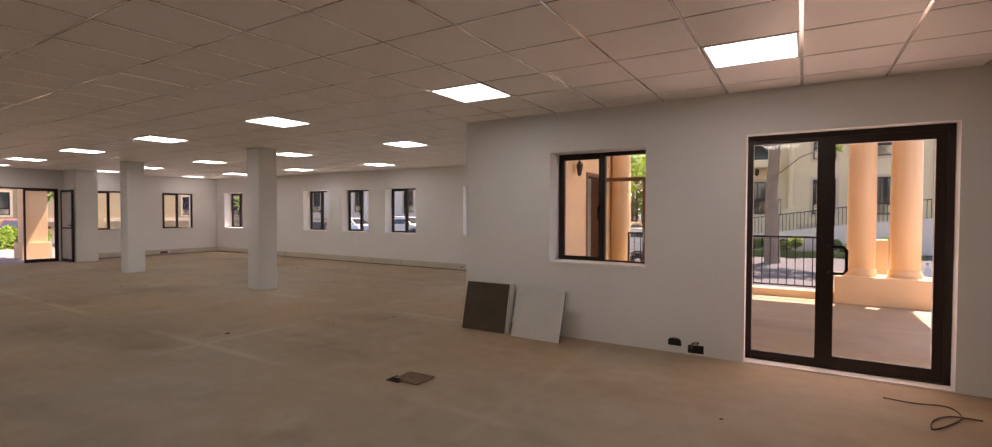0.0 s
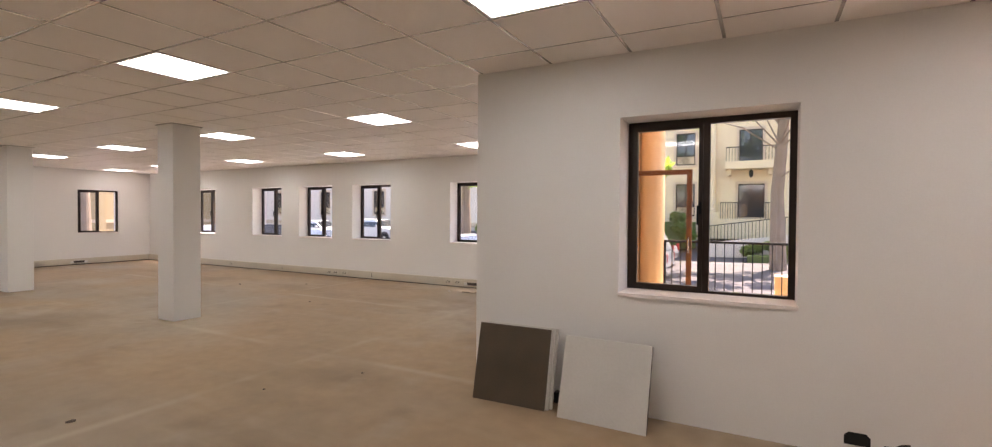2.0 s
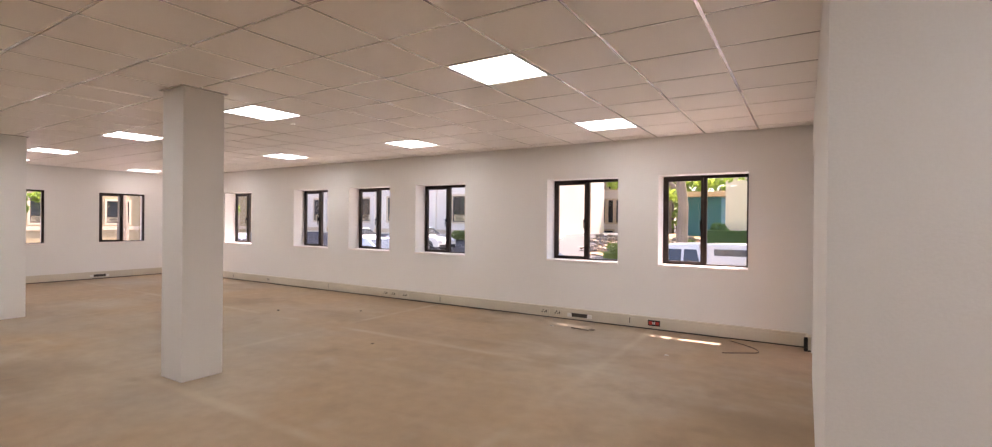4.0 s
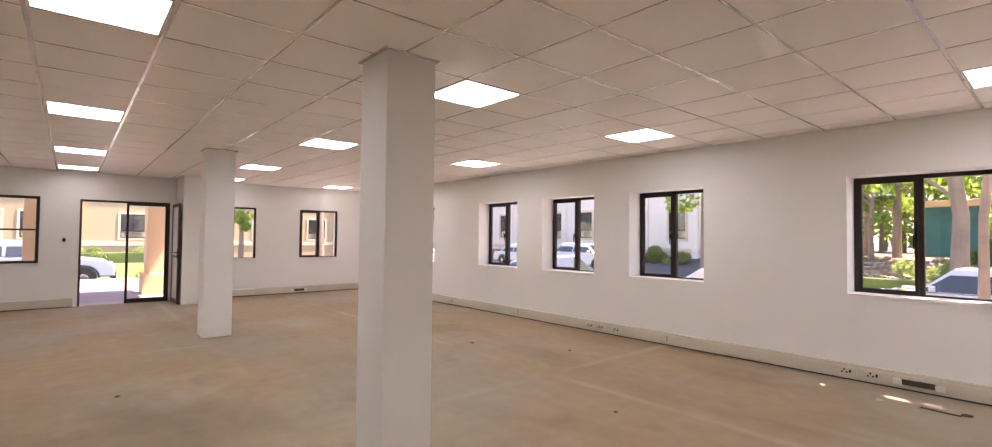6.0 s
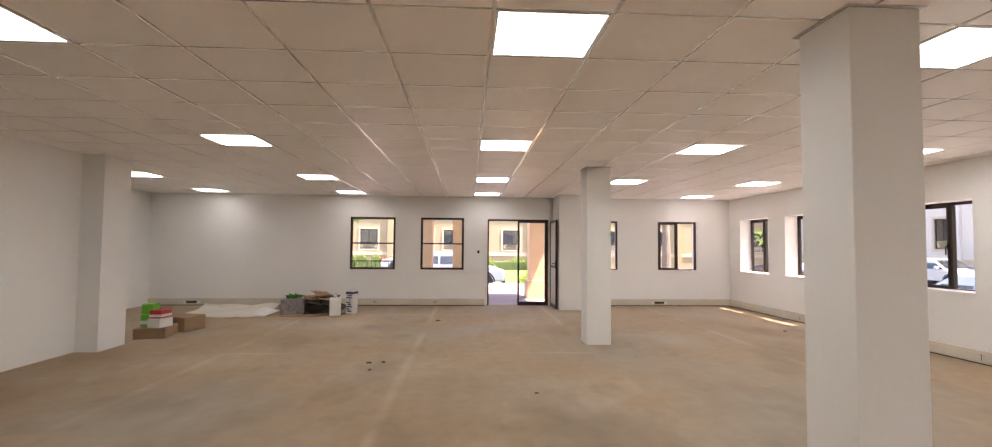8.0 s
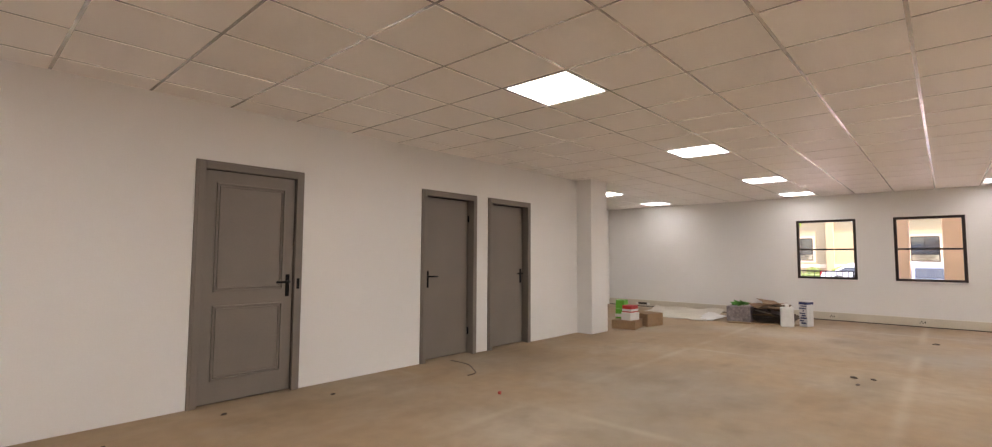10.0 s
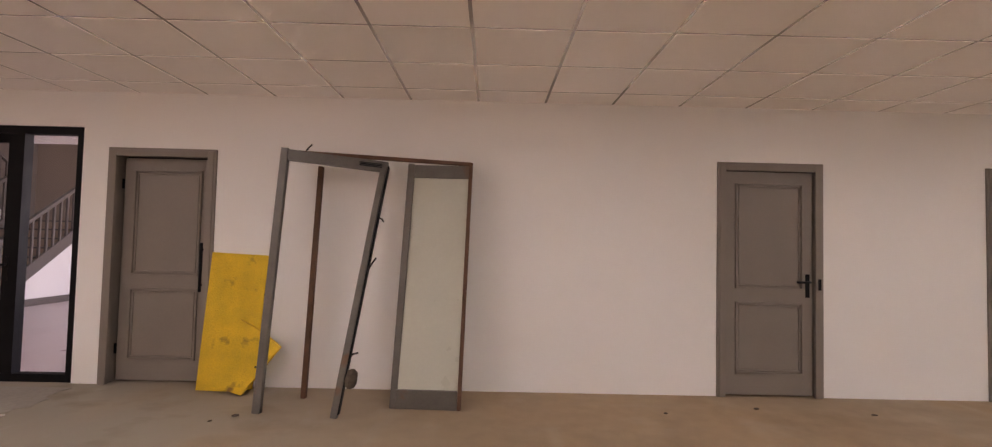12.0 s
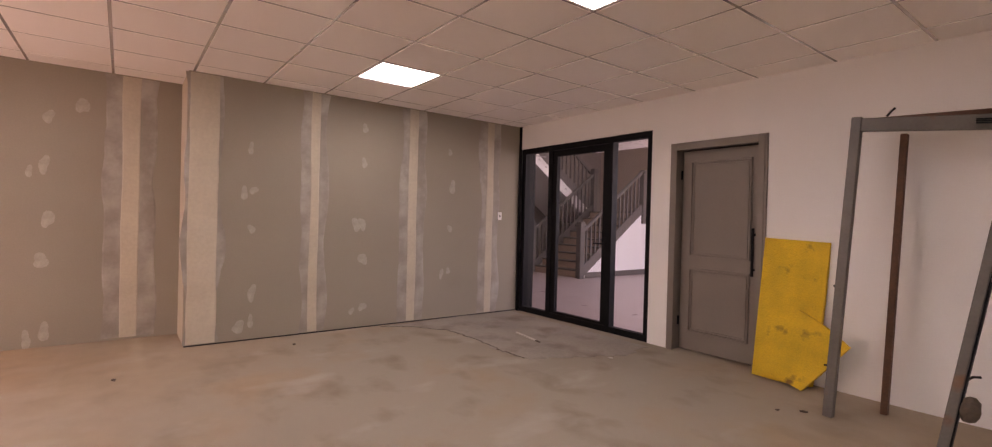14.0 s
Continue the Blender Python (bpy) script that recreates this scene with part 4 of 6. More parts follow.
# crumbled crack along the edge of the patch
bm = bmesh.new()
rnd = random.Random(8)
line = [(2.62, 0.14), (2.45, -0.13), (2.05, -0.42), (1.56, -0.44), (1.08, -0.4), (0.67, -0.41)]
last = None
for (xa, ya), (xb, yb) in zip(line, line[1:]):
    for k in range(14):
        f = k / 14
        x, y = xa + (xb - xa) * f + rnd.uniform(-0.018, 0.018), ya + (yb - ya) * f + rnd.uniform(-0.018, 0.018)
        w = max(0.0015, 0.006 + 0.012 * noise.noise(Vector((x * 4, y * 4, 3))))
        now = [bm.verts.new((x - w * 0.4, y - w, 0.0062)), bm.verts.new((x, y, 0.010)), bm.verts.new((x + w * 0.4, y + w, 0.0062))]
        if last:
            for q in range(2):
                bm.faces.new((last[q], last[q + 1], now[q + 1], now[q]))
        last = now
tagged(part("floor_crack", bm, SCRAP), "crumbled dark crack along the broken concrete edge", "crack", kind="structure")

# ---- yellow insulation leaning at the south wall ----
WOOL = material("yellow_glass_wool", (0.74, 0.47, 0.035), 0.95, vary=0.14, scale=5, fine=90, bump=0.8, stain=(0.26, 0.14, 0.03), stain_at=(0.60, 0.72), stain_scale=6)


def wool(name, m, outline, t, label):
    bm = bmesh.new()
    n = len(outline)
    a = [bm.verts.new((x, 0, z)) for x, z in outline]
    b = [bm.verts.new((x, t, z)) for x, z in outline]
    bm.faces.new(a)
    bm.faces.new(b[::-1])
    for k in range(n):
        bm.faces.new((a[k], b[k], b[(k + 1) % n], a[(k + 1) % n]))
    bmesh.ops.recalc_face_normals(bm, faces=bm.faces)
    bmesh.ops.triangulate(bm, faces=[f for f in bm.faces if len(f.verts) > 4])
    bmesh.ops.subdivide_edges(bm, edges=bm.edges, cuts=3, use_grid_fill=True)
    for v in bm.verts:
        q = noise.noise(v.co * 7.0)
        v.co += Vector((q * 0.006, noise.noise(v.co * 5.0 + Vector((3, 1, 7))) * 0.010, noise.noise(v.co * 8.0 + Vector((9, 2, 4))) * 0.006))
    ob = part(name, bm, WOOL)
    ob.matrix_world = m
    return tagged(ob, label, "insulation", "yellow insulation boards")


# (local x runs to the west along the wall, +y into it)
wool("insulation_board", pose(-0.69, -1.79, 0.0, -6.5, 0, 180), [(0.0, 0.006), (0.30, 0.0), (0.46, 0.02), (0.50, 0.5), (0.52, 1.17), (0.02, 1.19)], 0.045, "yellow glass wool board leaning upright against the wall")
wool("insulation_board", pose(-0.76, -1.69, 0.0, -6.5, 0, 180), [(0.02, 0.10), (0.36, 0.0), (0.66, 0.40), (0.50, 0.52), (0.30, 0.62)], 0.04, "torn yellow glass wool piece leaning on a larger board")

# ---- removed partition frame leaning at the south wall ----
STEEL = material("grey_painted_steel", (0.125, 0.112, 0.097), 0.5, metal=0.25, vary=0.12, scale=8, fine=60, stain=(0.16, 0.07, 0.03), stain_at=(0.62, 0.75), stain_scale=4)
RUST = material("raw_timber_edge", (0.11, 0.048, 0.025), 0.75, vary=0.25, scale=10, fine=60, bump=0.3)
MILKY = material("pale_infill_board", (0.50, 0.50, 0.42), 0.35, vary=0.03, scale=2, fine=40)


def beam(bm, a, b, w, d):
    """A rectangular bar from a to b, w across and d deep (towards the wall)."""
    a, b = Vector(a), Vector(b)
    ax = (b - a).normalized()
    dp = Vector((0, 1, 0))
    dp = (dp - ax * dp.dot(ax)).normalized()
    sd = ax.cross(dp).normalized()
    vs = [bm.verts.new(p + sd * s * w / 2 + dp * q * d / 2) for p in (a, b) for q in (-1, 1) for s in (-1, 1)]
    for f in ((0, 1, 3, 2), (4, 6, 7, 5), (0, 4, 5, 1), (2, 3, 7, 6), (0, 2, 6, 4), (1, 5, 7, 3)):
        bm.faces.new([vs[i] for i in f])
    bmesh.ops.recalc_face_normals(bm, faces=bm.faces)
    return bm


fr = thing("partition_frame", pose(0, 0, 0), "dismantled grey steel door frame with an infill panel, leaning on the wall", "door frame")


def fbar(name, a, b, w=0.055, d=0.06, mat=None, label=""):
    bm = beam(bmesh.new(), a, b, w, d)
    bmesh.ops.bevel(bm, geom=list(bm.edges), offset=0.004, segments=1, affect="EDGES")
    return part(name, bm, mat or STEEL, fr, label)


TL, TR = (-1.50, -1.50, 2.025), (-3.00, -1.69, 1.965)
fbar("post", (-1.45, -1.28, 0.0), (-1.50, -1.50, 2.05), 0.06, 0.05)
fbar("edge_strip", (-1.425, -1.29, 0.0), (-1.472, -1.52, 2.05), 0.012, 0.05, RUST, "bare timber edge")
fbar("post", (-1.66, -1.66, 0.0), (-1.69, -1.80, 1.95), 0.04, 0.05, RUST, "bare timber post")
fbar("post", (-2.05, -1.21, 0.0), (-2.29, -1.56, 1.93), 0.05, 0.05)
fbar("edge_strip", (-2.08, -1.22, 0.02), (-2.325, -1.57, 1.93), 0.012, 0.05, BLACK, "dark rubber edge")
fbar("head_rail", (-1.48, -1.50, 2.00), (-2.32, -1.56, 1.92), 0.09, 0.05)
fbar("head_rail", (-1.50, -1.58, 2.035), (-3.00, -1.70, 1.985), 0.03, 0.05, RUST, "bare timber head rail")
fbar("post", (-2.44, -1.46, 0.0), (-2.50, -1.68, 1.97), 0.055, 0.06)
fbar("post", (-2.96, -1.43, 0.0), (-3.00, -1.68, 1.99), 0.03, 0.06, RUST, "bare timber post")
fbar("bottom_rail", (-2.46, -1.455, 0.075), (-2.945, -1.435, 0.075), 0.15, 0.04)
fbar("top_rail", (-2.52, -1.675, 1.91), (-2.985, -1.675, 1.91), 0.11, 0.04)
bm = bmesh.new()
vs = [bm.verts.new(p) for p in ((-2.46, -1.452, 0.14), (-2.95, -1.437, 0.14), (-2.985, -1.672, 1.88), (-2.51, -1.672, 1.88))]
f = bm.faces.new(vs)
r = bmesh.ops.extrude_face_region(bm, geom=[f])
bmesh.ops.translate(bm, vec=(0, -0.012, 0), verts=[v for v in r["geom"] if isinstance(v, bmesh.types.BMVert)])
bmesh.ops.recalc_face_normals(bm, faces=bm.faces)
part("infill_panel", bm, MILKY, fr, "pale translucent infill panel")
bm = bmesh.new()
for k in range(3):
    beam(bm, (-2.10, -1.515, 1.955 - 0.012 * k), (-2.28, -1.527, 1.938 - 0.012 * k), 0.006, 0.05)
part("closer_slot", bm, BLACK, fr, "dark slotted closer plate")
for p, q in (((-1.47, -1.30, 0.32), (-1.40, -1.33, 0.33)), ((-1.47, -1.36, 0.80), (-1.42, -1.40, 0.88)), ((-1.66, -1.52, 2.04), (-1.70, -1.53, 2.09)), ((-2.20, -1.42, 1.05), (-2.27, -1.45, 1.18)),
             ((-2.27, -1.5, 1.50), (-2.31, -1.5, 1.47)), ((-2.12, -1.28, 0.42), (-2.19, -1.30, 0.46))):
    bm = tube(bmesh.new(), [p, ((p[0] + q[0]) / 2, (p[1] + q[1]) / 2 - 0.015, (p[2] + q[2]) / 2 + 0.012), q], 0.007, 6)
    part("tie", bm, BLACK, fr, "bent fixing tie")
bm = bmesh.new()
bmesh.ops.create_icosphere(bm, subdivisions=2, radius=0.05)
for v in bm.verts:
    v.co *= 1 + 0.35 * noise.noise(v.co * 25)
    v.co.z *= 1.5
bmesh.ops.translate(bm, vec=(-2.15, -1.27, 0.27), verts=bm.verts)
part("mortar_lump", bm, SCRAP, fr, "dark lump of mortar stuck to the post")

# ---- heap by the west wall ----
CARD = material("brown_cardboard", (0.30, 0.19, 0.105), 0.85, vary=0.1, scale=6, fine=40)
CARDPALE = material("pale_cardboard_sheet", (0.60, 0.55, 0.47), 0.8, vary=0.08, scale=3, fine=30)
GREENBOX = material("green_carton", (0.10, 0.42, 0.03), 0.5, vary=0.05, scale=8)
REDBOX = material("red_carton", (0.50, 0.025, 0.02), 0.5, vary=0.05, scale=8)
WHITEBOX = material("white_carton", (0.70, 0.68, 0.65), 0.55, vary=0.05, scale=8)
GREYBIN = material("printed_grey_carton", (0.26, 0.22, 0.22), 0.7, vary=0.35, scale=14, fine=50)
# darkened cardboard colour, standing in for the shadows within the heap
DARKCARD = material("damp_dark_cardboard", (0.11, 0.075, 0.05), 0.85, vary=0.2, scale=8, fine=40)
REDCARD = material("orange_brown_cardboard", (0.36, 0.17, 0.08), 0.85, vary=0.15, scale=8, fine=40)
BLUEPRINT = material("dark_blue_print", (0.03, 0.04, 0.12), 0.6)
LEAFY = material("green_wrapping", (0.07, 0.30, 0.04), 0.6, vary=0.3, scale=12)


def carton(name, x, y, z, w, d, h, rz, mat, label, band=None):
    c = thing(name, pose(x, y, z, rz=rz), label, "box", "boxes in the heap")
    part("body", cube(-w / 2, w / 2, -d / 2, d / 2, 0, h, 0.004), mat, c)
    part("flap", cube(-w / 2 + 0.004, w / 2 - 0.004, -d / 2 + 0.004, -0.004, h + 0.0005, h + 0.004), mat, c)
    part("flap", cube(-w / 2 + 0.004, w / 2 - 0.004, 0.004, d / 2 - 0.004, h + 0.0005, h + 0.004), mat, c)
    if band:
        part("label", cube(-w / 2 - 0.002, w / 2 + 0.002, -d / 2 - 0.002, d / 2 + 0.002, h * 0.18, h * 0.5), band, c, "printed band")
    return c


carton("cardboard_box", -12.28, -1.62, 0, 0.55, 0.42, 0.15, 12, CARD, "low brown cardboard box on the floor")
carton("cardboard_box", -12.85, -1.50, 0, 0.46, 0.36, 0.23, -12, CARD, "brown cardboard box with closed flaps")
carton("carton", -12.36, -1.78, 0.155, 0.24, 0.18, 0.17, 20, GREENBOX, "lime green and white printed carton on a box", WHITEBOX)
carton("carton", -12.40, -1.79, 0.33, 0.22, 0.16, 0.15, 8, GREENBOX, "lime green printed carton on top of another")
carton("carton", -12.20, -1.52, 0.155, 0.26, 0.20, 0.13, -10, WHITEBOX, "white carton beside the green ones")
carton("carton", -12.22, -1.53, 0.29, 0.24, 0.18, 0.12, -4, REDBOX, "red printed carton on a white one", WHITEBOX)


def rumpled(name, m, w, d, rise, cuts, mat, label, cat, seed, t=0.006):
    """A creased sheet that lies on the floor, w x d, with its far edge raised."""
    bm = bmesh.new()
    nx, ny = cuts
    rnd = random.Random(seed)
    off = Vector((seed * 3.1, seed * 1.7, 0))
    g = [[None] * (ny + 1) for _ in range(nx + 1)]
    for i in range(nx + 1):
        for j in range(ny + 1):
            x, y = w * (i / nx - 0.5), d * (j / ny - 0.5)
            p = Vector((x, y, 0))
            zz = rise * (j / ny) ** 1.3 * (0.75 + 0.5 * noise.noise(p * 1.7 + off)) + 0.02 * abs(noise.noise(p * 5 + off))
            edge = 0.05 * noise.noise(p * 4 + off + Vector((5, 5, 5)))
            g[i][j] = bm.verts.new((x + (edge if i in (0, nx) else 0), y + (edge if j in (0, ny) else 0), max(zz, 0.0)))
    for i in range(nx):
        for j in range(ny):
            bm.faces.new((g[i][j], g[i + 1][j], g[i + 1][j + 1], g[i][j + 1]))
    r = bmesh.ops.extrude_face_region(bm, geom=list(bm.faces))
    bmesh.ops.translate(bm, vec=(0, 0, t), verts=[v for v in r["geom"] if isinstance(v, bmesh.types.BMVert)])
    bmesh.ops.recalc_face_normals(bm, faces=bm.faces)
    ob = part(name, bm, mat)
    ob.matrix_world = m
    return tagged(ob, label, cat)


rumpled("cardboard_sheet", pose(-14.75, -1.62, 0, rz=88), 1.55, 0.95, 0.20, (14, 8), CARDPALE, "large pale flattened cardboard sheet lying creased on the floor", "cardboard", 3)
rumpled("plastic_sheet", pose(-14.55, -0.95, 0, rz=60), 0.5, 0.4, 0.12, (10, 8), WHITEBOX, "crumpled white plastic sheet on the floor", "plastic sheet", 8)
carton("carton", -14.85, -0.42, 0, 0.42, 0.44, 0.29, 6, GREYBIN, "grey printed carton in the heap")
bm = bmesh.new()
rnd = random.Random(9)
for k in range(34):
    c = Vector((rnd.uniform(-0.07, 0.07), rnd.uniform(-0.09, 0.09), rnd.uniform(0.0, 0.07)))
    d = Vector((rnd.uniform(-1, 1), rnd.uniform(-1, 1), rnd.uniform(0.1, 0.9))).normalized() * 0.10
    e = d.orthogonal().normalized() * 0.035
    vs = [bm.verts.new(c + q) for q in (-e * 0.5, d * 0.6 - e, d, d * 0.6 + e)]
    bm.faces.new(vs)
wr = part("green_wrapping", bm, LEAFY)
wr.matrix_world = pose(-14.85, -0.42, 0.295)
tagged(wr, "crumpled green wrapping on top of a carton", "wrapping")
rnd = random.Random(31)
for k in range(17):
    zz = 0.015 + 0.021 * k
    # lower sheets get mostly dark colours in place of the heap's shadows
    mat = (DARKCARD, SCRAP, GREYBIN, SCRAP, DARKCARD, CARD, SCRAP, CARDPALE)[k % 8] if k < 13 else (CARD, REDCARD)[k % 2]
    x, y = -14.86 + rnd.uniform(-0.12, 0.12), 0.10 + rnd.uniform(-0.26, 0.26) * (1.15 - k / 20)
    w, d = rnd.uniform(0.4, 0.85), rnd.uniform(0.22, 0.42)
    ob = rumpled("cardboard_sheet", pose(x, y, zz, rnd.uniform(-20, 20), rnd.uniform(-13, 13), 85 + rnd.uniform(-70, 70)), w, d, rnd.uniform(0.0, 0.10), (8, 5), mat, "torn brown cardboard sheet stacked in a heap", "cardboard", 20 + k)
    tagged(ob, group="flattened cardboard heap")
for k in range(5):
    a = cable("timber_strip", [(-14.3 - 0.1 * k, -0.5 + 0.2 * k, 0.012), (-14.4 - 0.1 * k, 0.2 + 0.15 * k, 0.015)], 0.011, CARD, "thin wooden strip lying beside the heap")
    tagged(a, category="timber strip")
can = thing("plastic_can", pose(-14.50, 0.50, 0, rz=15), "white plastic canister standing by the heap", "canister")
bm = cube(-0.12, 0.12, -0.11, 0.11, 0, 0.36, 0.03)
part("body", bm, WHITEBOX, can)
part("cap", lathe(bmesh.new(), [(0.035, 0.36), (0.035, 0.40), (0.025, 0.405)], 14), WHITEBOX, can)
pk = carton("bag_pack", -14.80, 0.76, 0, 0.20, 0.15, 0.47, -20, WHITEBOX, "tall white pack with dark blue print beside the canister")
rnd = random.Random(12)
for k in range(9):
    a, b = rnd.uniform(-0.075, 0.0), rnd.uniform(0.01, 0.075)
    z = 0.05 + 0.046 * k
    part("print", cube(0.1002, 0.1025, a, b, z, z + rnd.uniform(0.018, 0.034)), BLUEPRINT, pk)
part("print", cube(-0.1025, 0.1027, -0.0775, 0.0775, 0.41, 0.455), BLUEPRINT, pk, "dark blue printed band")

# ---- outside: ground, porch, street ----
ASPHALT = material("sunlit_asphalt", (0.09, 0.083, 0.087), 0.9, vary=0.12, scale=0.6, fine=25, bump=0.3, stain=(0.115, 0.106, 0.108), stain_at=(0.5, 0.7), stain_scale=0.25)
PEACH = material("peach_wall_paint", (0.80, 0.56, 0.33), 0.75, vary=0.04, scale=1.5, fine=70, bump=0.1)
CREAM = material("cream_facade_paint", (0.82, 0.67, 0.44), 0.8, vary=0.05, scale=0.4, fine=12, bump=0.1)
CREAMPALE = material("pale_facade_paint", (0.80, 0.71, 0.62), 0.8, vary=0.05, scale=0.4, fine=12, bump=0.1)
YELLOWWALL = material("yellow_facade_paint", (0.46, 0.345, 0.20), 0.8, vary=0.06, scale=0.4, fine=12, bump=0.1)
WESTPAVING = material("pinkish_concrete_paving", (0.25, 0.20, 0.20), 0.8, vary=0.1, scale=1.5, fine=25, bump=0.15)
TRIM = material("stone_trim_paint", (0.66, 0.52, 0.37), 0.8, vary=0.05, scale=1.5, fine=30)
PORCHTILE = material("pink_porch_tile", (0.82, 0.63, 0.60), 0.6, vary=0.05, scale=4, fine=60, per_piece=0.06)
IRON = material("black_ironwork", (0.02, 0.018, 0.018), 0.5, metal=0.4)
WINGLASS = material("dark_window_glass", (0.035, 0.04, 0.045), 0.06, spec=0.9)
BROWNWOOD = material("brown_stained_door", (0.20, 0.075, 0.03), 0.5, vary=0.12, scale=5, fine=50)
EARTH = material("bare_bank_earth", (0.42, 0.27, 0.17), 0.95, vary=0.2, scale=0.8, fine=8, bump=0.5, stain=(0.16, 0.16, 0.06), stain_at=(0.5, 0.62), stain_scale=0.9)
EARTHSTONE = material("bank_fieldstone", (0.36, 0.27, 0.21), 0.9, vary=0.25, scale=2.5, fine=20, bump=0.5)
BARK = material("tree_bark", (0.27, 0.20, 0.15), 0.9, vary=0.2, scale=3, fine=25, bump=0.8)


def leaf_material(name, base):
    m = material(name, base, 0.6, vary=0.25, scale=0.9, fine=3)
    b = m.node_tree.nodes["Principled BSDF"]
    nt = m.node_tree
    through_light, mix = nt.nodes.new("ShaderNodeBsdfTranslucent"), nt.nodes.new("ShaderNodeMixShader")
    through_light.inputs["Color"].default_value = (min(base[0] * 2.6, 0.6), min(base[1] * 2.4, 0.6), base[2] * 1.5, 1)
    mix.inputs[0].default_value = 0.45
    nt.links.new(b.outputs[0], mix.inputs[1])
    nt.links.new(through_light.outputs[0], mix.inputs[2])
    nt.links.new(mix.outputs[0], nt.nodes["Material Output"].inputs["Surface"])
    return m


LEAF = leaf_material("fresh_leaves", (0.17, 0.26, 0.06))
HEDGE = leaf_material("hedge_leaves", (0.055, 0.13, 0.03))
SHRUB = leaf_material("shrub_leaves", (0.14, 0.19, 0.075))


def level(x, y):
    """Height of the ground outside."""
    street = -0.45 - 0.34 * math.exp(-((x + 6.0) / 12.0) ** 2) * min(max((y - 12) / 4, 0), 1)
    bank = 1.3 * min(max((y - 28.0) / 6.0, 0.0), 1.0)
    return street + bank


bm = bmesh.new()
xs = [-220, -120, -80, -60] + [-48 + 2 * k for k in range(40)] + [40, 60, 90, 140, 220]
ys = [-200, -100, -50, -25] + [-16 + 2 * k for k in range(36)] + [62, 80, 120, 200]
gv = [[bm.verts.new((x, y, level(x, y) - (0.25 if WX - 1 < x < RX + 8 and -12 < y < NY else 0.0))) for y in ys] for x in xs]
for i in range(len(xs) - 1):
    for j in range(len(ys) - 1):
        bm.faces.new((gv[i][j], gv[i + 1][j], gv[i + 1][j + 1], gv[i][j + 1]))
tagged(smooth(part("ground", bm, ASPHALT)), "pale sunlit asphalt street and yard", "ground", kind="structure")

# darker carriageway between the pavements
ROAD = material("worn_road_asphalt", (0.088, 0.078, 0.084), 0.9, vary=0.15, scale=0.5, fine=25, bump=0.3, stain=(0.10, 0.095, 0.095), stain_at=(0.5, 0.7), stain_scale=0.3)
bm = bmesh.new()
rx = [x for x in xs if -48 <= x <= 30]
ry = [y for y in ys if 14 <= y <= 26]
gv = [[bm.verts.new((x, y, level(x, y) + 0.006)) for y in ry] for x in rx]
for i in range(len(rx) - 1):
    for j in range(len(ry) - 1):
        bm.faces.new((gv[i][j], gv[i + 1][j], gv[i + 1][j + 1], gv[i][j + 1]))
tagged(smooth(part("road", bm, ROAD)), "worn grey asphalt road between the buildings", "road", kind="structure")

# pale concrete paving along the north front, with a kerb face towards the street
PAVING = material("pale_concrete_paving", (0.50, 0.45, 0.41), 0.9, vary=0.08, scale=0.8, fine=20, bump=0.2, stain=(0.38, 0.33, 0.30), stain_at=(0.52, 0.72), stain_scale=0.5)
px = [-24 + 1.5 * k for k in range(29)]
py = [9.96, 10.5, 11.2, 12.0, 12.6]
bm = bmesh.new()
gv = [[bm.verts.new((x, y, level(x, 12.0) + 0.10)) for y in py] + [bm.verts.new((x, 12.61, level(x, 12.0) - 0.15))] for x in px]
for i in range(len(px) - 1):
    for j in range(len(py)):
        bm.faces.new((gv[i][j], gv[i + 1][j], gv[i + 1][j + 1], gv[i][j + 1]))
tagged(part("pavement_north", bm, PAVING), "pale concrete pavement in full sun along the building", "pavement", kind="structure")

# porch slab with tiles
PZ = -0.03
porch = thing("porch_floor", pose(0, 0, 0), "porch floor of pink square tiles on a raised slab", "porch", kind="structure")
part("slab", cube(-1.61, 6.4, AY + DEEP + 0.002, 9.62, -1.0, PZ - 0.016), PORCHTILE, porch)
tile = mesh_of("tile", cube(-0.196, 0.196, -0.196, 0.196, -0.015, 0.0, 0.002), PORCHTILE)
for i in range(20):
    for j in range(11):
        piece("tile", tile, porch, Matrix.Translation((-1.40 + 0.4 * i, AY + DEEP + 0.20 + 0.4 * j, PZ)))
tagged(part("porch_roof", cube(-1.61, 3.75, AY + DEEP + 0.02, 10.58, 3.9, 4.15), PLASTER), "porch roof slab with white soffit", "roof", kind="structure")
kerb = thing("porch_kerb", pose(0, 0, 0), "low peach kerb wall along the porch edge", "kerb", kind="structure")
part("kerb_left", cube(-1.2, 2.34, 9.45, 9.70, -0.8, 0.13, 0.01), PEACH, kerb)
part("kerb_right", cube(3.62, 6.4, 9.45, 9.70, -0.8, 0.13, 0.01), PEACH, kerb)

wall("wall_outer_skin", pose(PX + TH + 0.016, NY + DEEP, 0, rz=-90), NY - AY - 0.01, 3.9, 0.014, [(0.29 + DEEP, 1.26 + DEEP, 0.0, 2.2)], mat=PEACH, label="peach painted outer wall face")
skin = [(-0.67 + 1.6, 0.445 + 1.6, 0.85, 2.14), (1.40 + 1.6, 2.93 + 1.6, 0.0, 2.19)]
wall("wall_porch_skin", pose(-1.6, AY + DEEP + 0.001, 0), RX + 1.85, 3.9, 0.014, skin, mat=PEACH, label="peach painted outer wall face")


